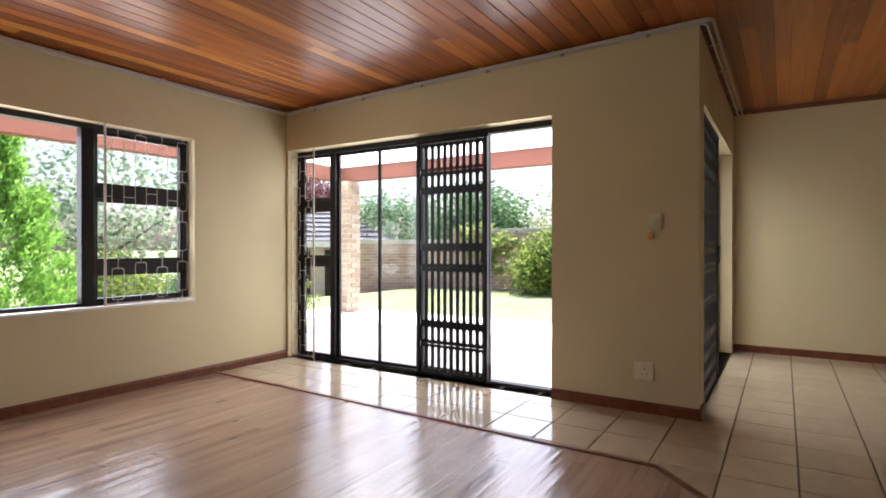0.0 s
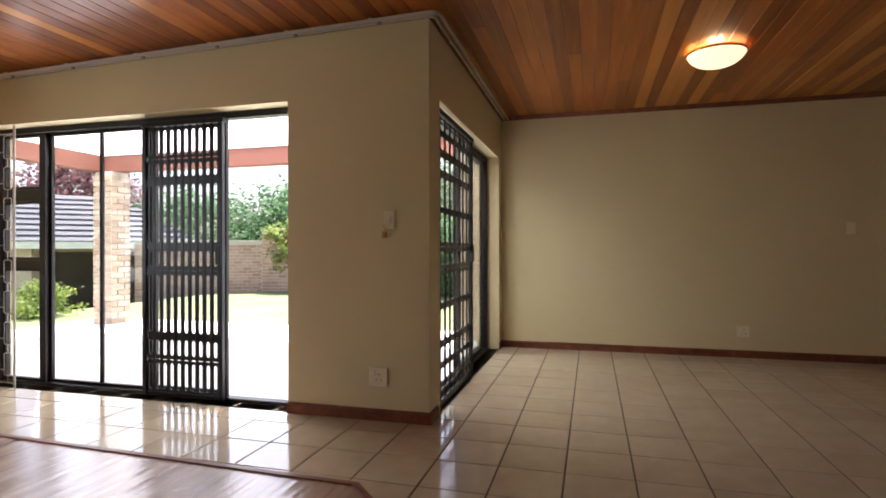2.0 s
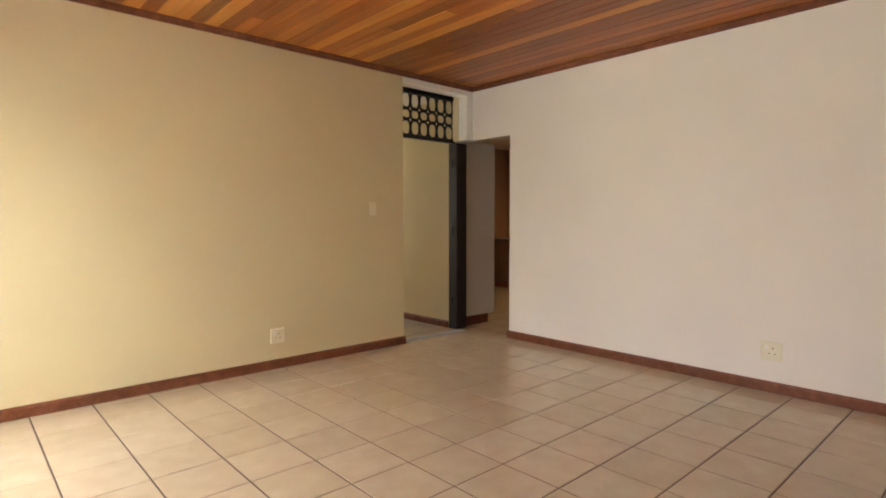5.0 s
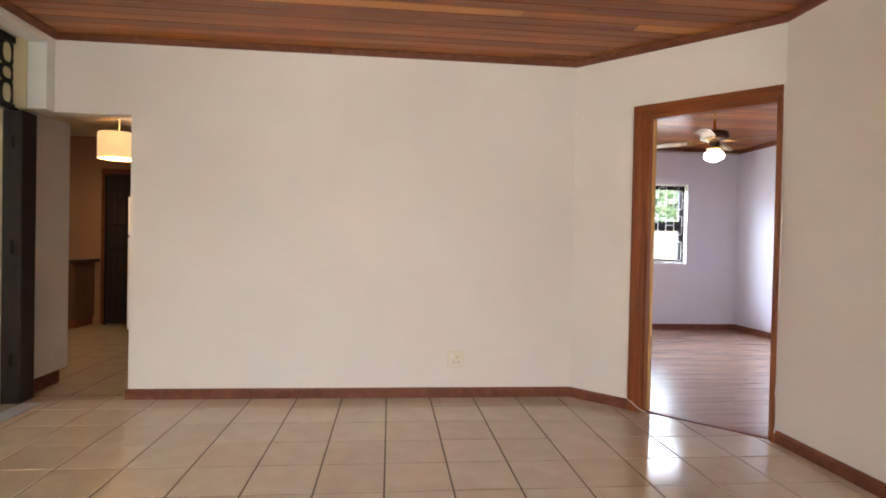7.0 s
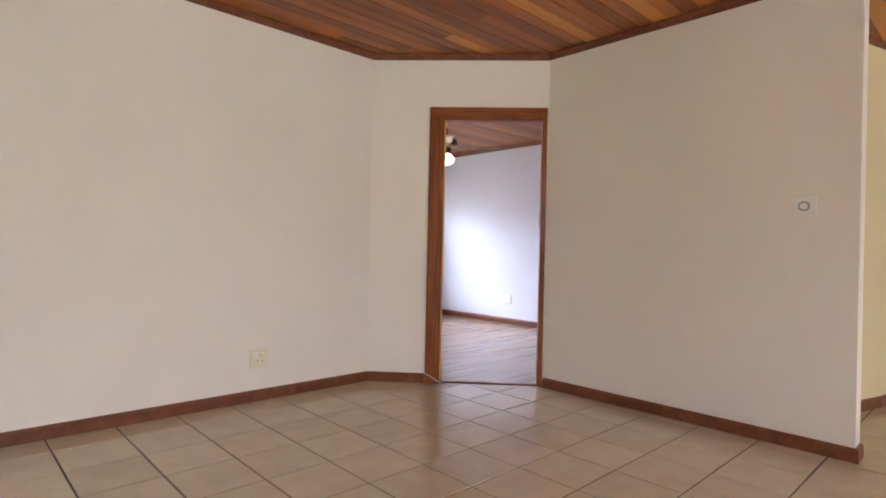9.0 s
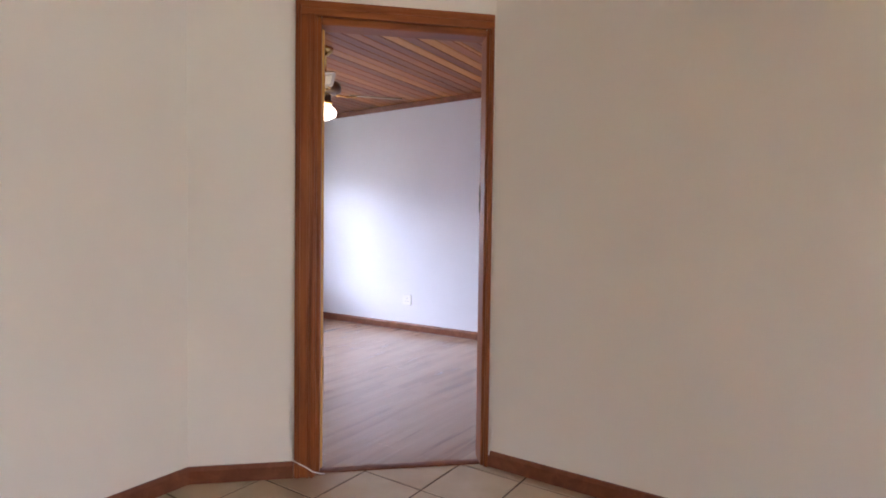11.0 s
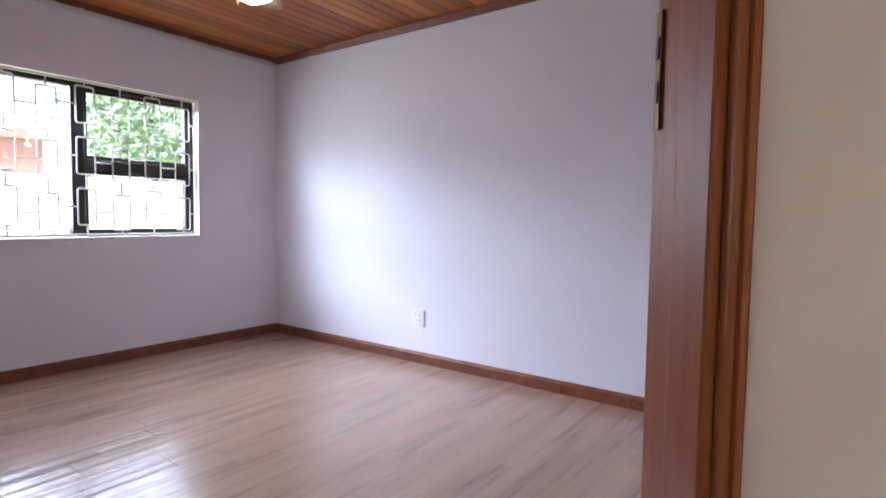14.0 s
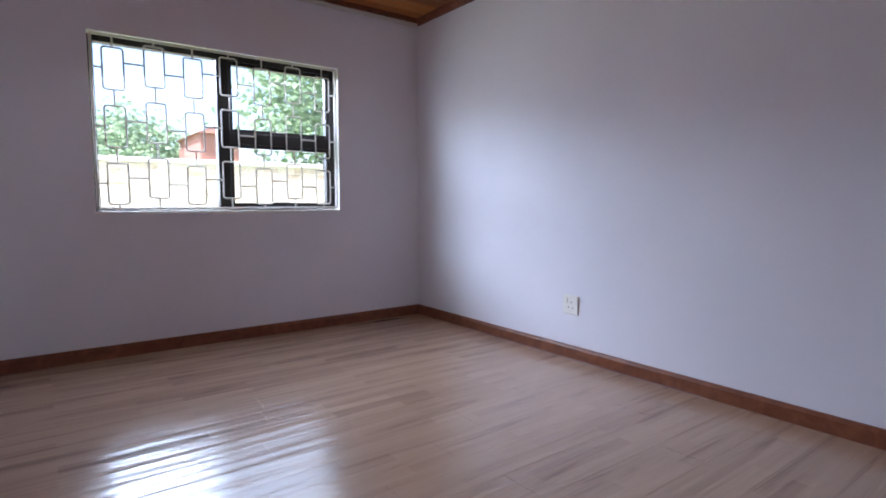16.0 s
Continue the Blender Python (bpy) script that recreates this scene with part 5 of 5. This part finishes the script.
def bush(x, y, z, rad, n, leaf, mat, label, seed):
    rnd = random.Random(seed)
    g = thing("bush", label, "bush", pose(x, y, z))
    bm = bmesh.new()
    for i in range(5):
        rod(bm, (0, 0, -0.1), (rnd.uniform(-0.5, 0.5) * rad[0], rnd.uniform(-0.5, 0.5) * rad[1], rad[2] * 1.1), 0.02, 6)
    part("stems", bm, BARK, g)
    v, f = [], []
    crown(v, f, rnd, (0, 0, rad[2] * 0.95), rad, n, leaf, 0.5, 0.35)
    leaf_mesh("foliage", v, f, mat, g)
    return g


def conifer(x, y, z, h, r, n, label, seed):
    rnd = random.Random(seed)
    g = thing("conifer", label, "tree", pose(x, y, z))
    bm = bmesh.new()
    lathe(bm, [(0.09, -0.3), (0.07, 0.3), (0.03, h * 0.8), (0.0, h * 0.97)], 8)
    part("trunk", bm, BARK, g, "", True)
    v, f = [], []
    sprays = 300
    for s in range(sprays):
        t = rnd.random() ** 0.8
        zz = 0.1 + t * h * 0.95
        rr = r * (1 - t) ** 0.65 * rnd.uniform(0.55, 1.08) + 0.06
        an = rnd.uniform(0, 2 * math.pi)
        tip = Vector((rr * math.cos(an), rr * math.sin(an), zz + 0.12))
        root = Vector((tip.x * 0.45, tip.y * 0.45, zz - 0.1))
        for i in range(n // sprays):
            q = root.lerp(tip, rnd.random() ** 0.6) + Vector((rnd.gauss(0, 0.05), rnd.gauss(0, 0.05), rnd.gauss(0, 0.06)))
            d = Vector((math.cos(an) * 0.5 + rnd.gauss(0, 0.4), math.sin(an) * 0.5 + rnd.gauss(0, 0.4), 0.7 + rnd.gauss(0, 0.3))).normalized()
            e = d.cross(Vector((rnd.uniform(-1, 1), rnd.uniform(-1, 1), rnd.uniform(-1, 1)))).normalized()
            a, b = rnd.uniform(0.05, 0.11), rnd.uniform(0.012, 0.022)
            k = len(v)
            v.extend([tuple(q), tuple(q + d * a * 0.5 + e * b), tuple(q + d * a), tuple(q + d * a * 0.5 - e * b)])
            f.extend([(k, k + 1, k + 2), (k, k + 2, k + 3)])
    leaf_mesh("foliage", v, f, CONIFER, g)


conifer(-8.3, -0.9, -0.1, 2.75, 1.15, 24000, "bright green bushy conifer beyond the patio", 2)
conifer(-8.6, -2.9, -0.1, 3.3, 1.2, 18000, "tall bright green conifer beside the patio", 4)
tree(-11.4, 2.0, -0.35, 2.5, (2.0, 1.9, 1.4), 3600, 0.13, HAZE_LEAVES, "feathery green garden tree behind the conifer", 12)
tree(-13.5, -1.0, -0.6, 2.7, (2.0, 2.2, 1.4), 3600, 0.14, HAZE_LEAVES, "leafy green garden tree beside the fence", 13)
bush(-9.6, 1.2, -0.2, (1.1, 1.0, 0.55), 5000, 0.08, LIGHT_LEAVES, "low mixed shrub with yellow-green leaves", 14)
bush(-9.0, 2.6, -0.15, (0.9, 0.8, 0.4), 4000, 0.07, LEAVES, "low dark green shrub in the border", 15)
bush(-9.3, -2.0, -0.2, (1.0, 1.0, 0.5), 4000, 0.08, LIGHT_LEAVES, "low yellow-green shrub in the border", 16)
bush(-8.0, 3.9, -0.1, (0.5, 0.5, 0.3), 2500, 0.06, LIGHT_LEAVES, "small flowering shrub beside the paving", 17)
tree(-13.2, 14.2, -0.6, 2.3, (2.7, 2.3, 1.45), 8000, 0.15, LEAVES, "dense dark green tree beyond the garden wall", 21)
tree(-9.4, 14.5, -0.2, 2.2, (1.7, 1.7, 1.4), 7000, 0.17, LEAVES, "round green tree beyond the garden wall", 22)
tree(-5.6, 15.5, -0.2, 2.4, (1.9, 1.8, 1.4), 2000, 0.14, HAZE_LEAVES, "green tree beyond the garden wall, paled by painted haze", 23)
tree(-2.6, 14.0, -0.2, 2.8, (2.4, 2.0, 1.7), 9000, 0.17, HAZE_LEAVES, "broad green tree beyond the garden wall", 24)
tree(0.6, 14.5, -0.2, 3.0, (2.3, 2.0, 1.8), 8000, 0.17, LEAVES, "broad green tree over the garden wall", 25)
tree(-19.5, 14.5, -1.0, 4.2, (2.4, 2.2, 1.6), 7000, 0.2, PLUM, "plum-coloured tree behind the outbuilding", 26)
bush(-4.55, 9.0, -0.1, (0.85, 0.8, 0.8), 7000, 0.09, LIGHT_LEAVES, "rounded yellow-green bush against the garden wall", 27)
bush(-6.65, 9.72, 0.35, (1.0, 0.4, 0.85), 2600, 0.10, SUNLIT_LEAVES, "yellow-green creeper hanging over the garden wall", 30)
bush(-2.4, 9.4, -0.1, (1.3, 0.9, 1.0), 8000, 0.10, LEAVES, "rounded dark green bush against the garden wall", 28)
bush(-0.4, 9.7, -0.1, (1.2, 0.9, 0.9), 7000, 0.10, LEAVES, "spreading dark green bush against the garden wall", 29)
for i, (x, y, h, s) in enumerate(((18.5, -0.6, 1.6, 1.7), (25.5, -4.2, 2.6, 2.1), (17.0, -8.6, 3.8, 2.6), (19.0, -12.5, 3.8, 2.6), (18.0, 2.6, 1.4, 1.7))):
    tree(x, y, -0.1, h, (s, s, s * 0.7), 7000, 0.2, HAZE_LEAVES, ("leafy green street tree beyond the boundary wall", "green street tree beyond the boundary wall, paled by painted haze")[i % 2], 31 + i)

# outbuilding across the garden
ob_ = thing("outbuilding", "low brick outbuilding with a grey tiled hip roof", "outbuilding", pose(-14.4, 9.6, -1.1, 0, 0, 46))
boxpart("wall", -3.4, 3.4, 1.5, 4.4, 0, 2.25, FACE_BRICK, ob_, "buff brick wall")
for i in range(4):
    x = -3.3 + i * 2.05
    boxpart("pier", x, x + 0.45, -0.05, 0.4, 0, 2.25, FACE_BRICK, ob_, "buff brick pier")
# dark panels on the wall stand in for the shade inside the openings
for i in range(3):
    x = -2.80 + i * 2.05
    boxpart("garage_door", x, x + 1.5, 1.42, 1.495, 0.0, 2.1, DARK, ob_, "dark panel for the shade in a garage opening")
boxpart("fascia", -3.7, 3.7, -0.40, -0.36, 2.2, 2.42, REVEAL, ob_, "white fascia board")
bm = bmesh.new()
lo = [bm.verts.new(q) for q in ((-3.7, -0.38, 2.40), (3.7, -0.38, 2.40), (3.7, 4.8, 2.40), (-3.7, 4.8, 2.40))]
hi = [bm.verts.new(q) for q in ((-1.4, 2.2, 4.0), (1.4, 2.2, 4.0))]
for q in ((lo[0], lo[1], hi[1], hi[0]), (lo[1], lo[2], hi[1]), (lo[2], lo[3], hi[0], hi[1]), (lo[3], lo[0], hi[0]), (lo[3], lo[2], lo[1], lo[0])):
    bm.faces.new(q)
roof = part("roof", bm, ROOF_TILE, ob_, "grey tiled hip roof")
bm = bmesh.new()
for i in range(9):
    f = i / 9
    y, z = -0.38 + 2.58 * f, 2.405 + 1.6 * f
    hw = 3.7 - 2.3 * f
    box(bm, -hw, hw, y - 0.02, y + 0.03, z, z + 0.035)
part("tile_course", bm, ROOF_TILE, roof, "rows of grey roof tiles")
# neighbour's gable seen over the boundary wall
# the red is paled to put the distance haze into the colour
HAZED_RED = plaster("hazed_red_paint", (0.42, 0.20, 0.17))
nb = thing("house", "distant house with a red painted gable and roof", "house", pose(22.5, -6.2, -0.1, 0, 0, 90))
boxpart("wall", -0.55, 0.55, -1.5, 1.5, 0, 3.1, HAZED_RED, nb, "red painted wall")
bm = bmesh.new()
prism(bm, [(-0.66, 3.1), (0.66, 3.1), (0, 3.4)], -1.6, 1.6)
bmesh.ops.transform(bm, matrix=Matrix.Rotation(radians(90), 4, "X"), verts=bm.verts)
part("roof", bm, HAZED_RED, nb, "red tiled gable roof")

# ---- floor pieces ----
planks(floor, XW, 0.53, SOUTH, -0.7, [(Vector((-0.1, -0.89)), -EDGE_N), (Vector((-0.1, -0.89)), -DIAG_N), (Vector((0.53, 0)), Vector((-1, 0))), (Vector((0, SOUTH)), Vector((0, 1)))], 3)
planks(floor_bed, XBW, XB, YB, YBN, [(Vector((XBW, YBN)), Vector((0, -1))), (Vector((XB, YB)), Vector((0, 1))), (DN + NRM * 0.07, NRM)], 5)
lay_tiles()
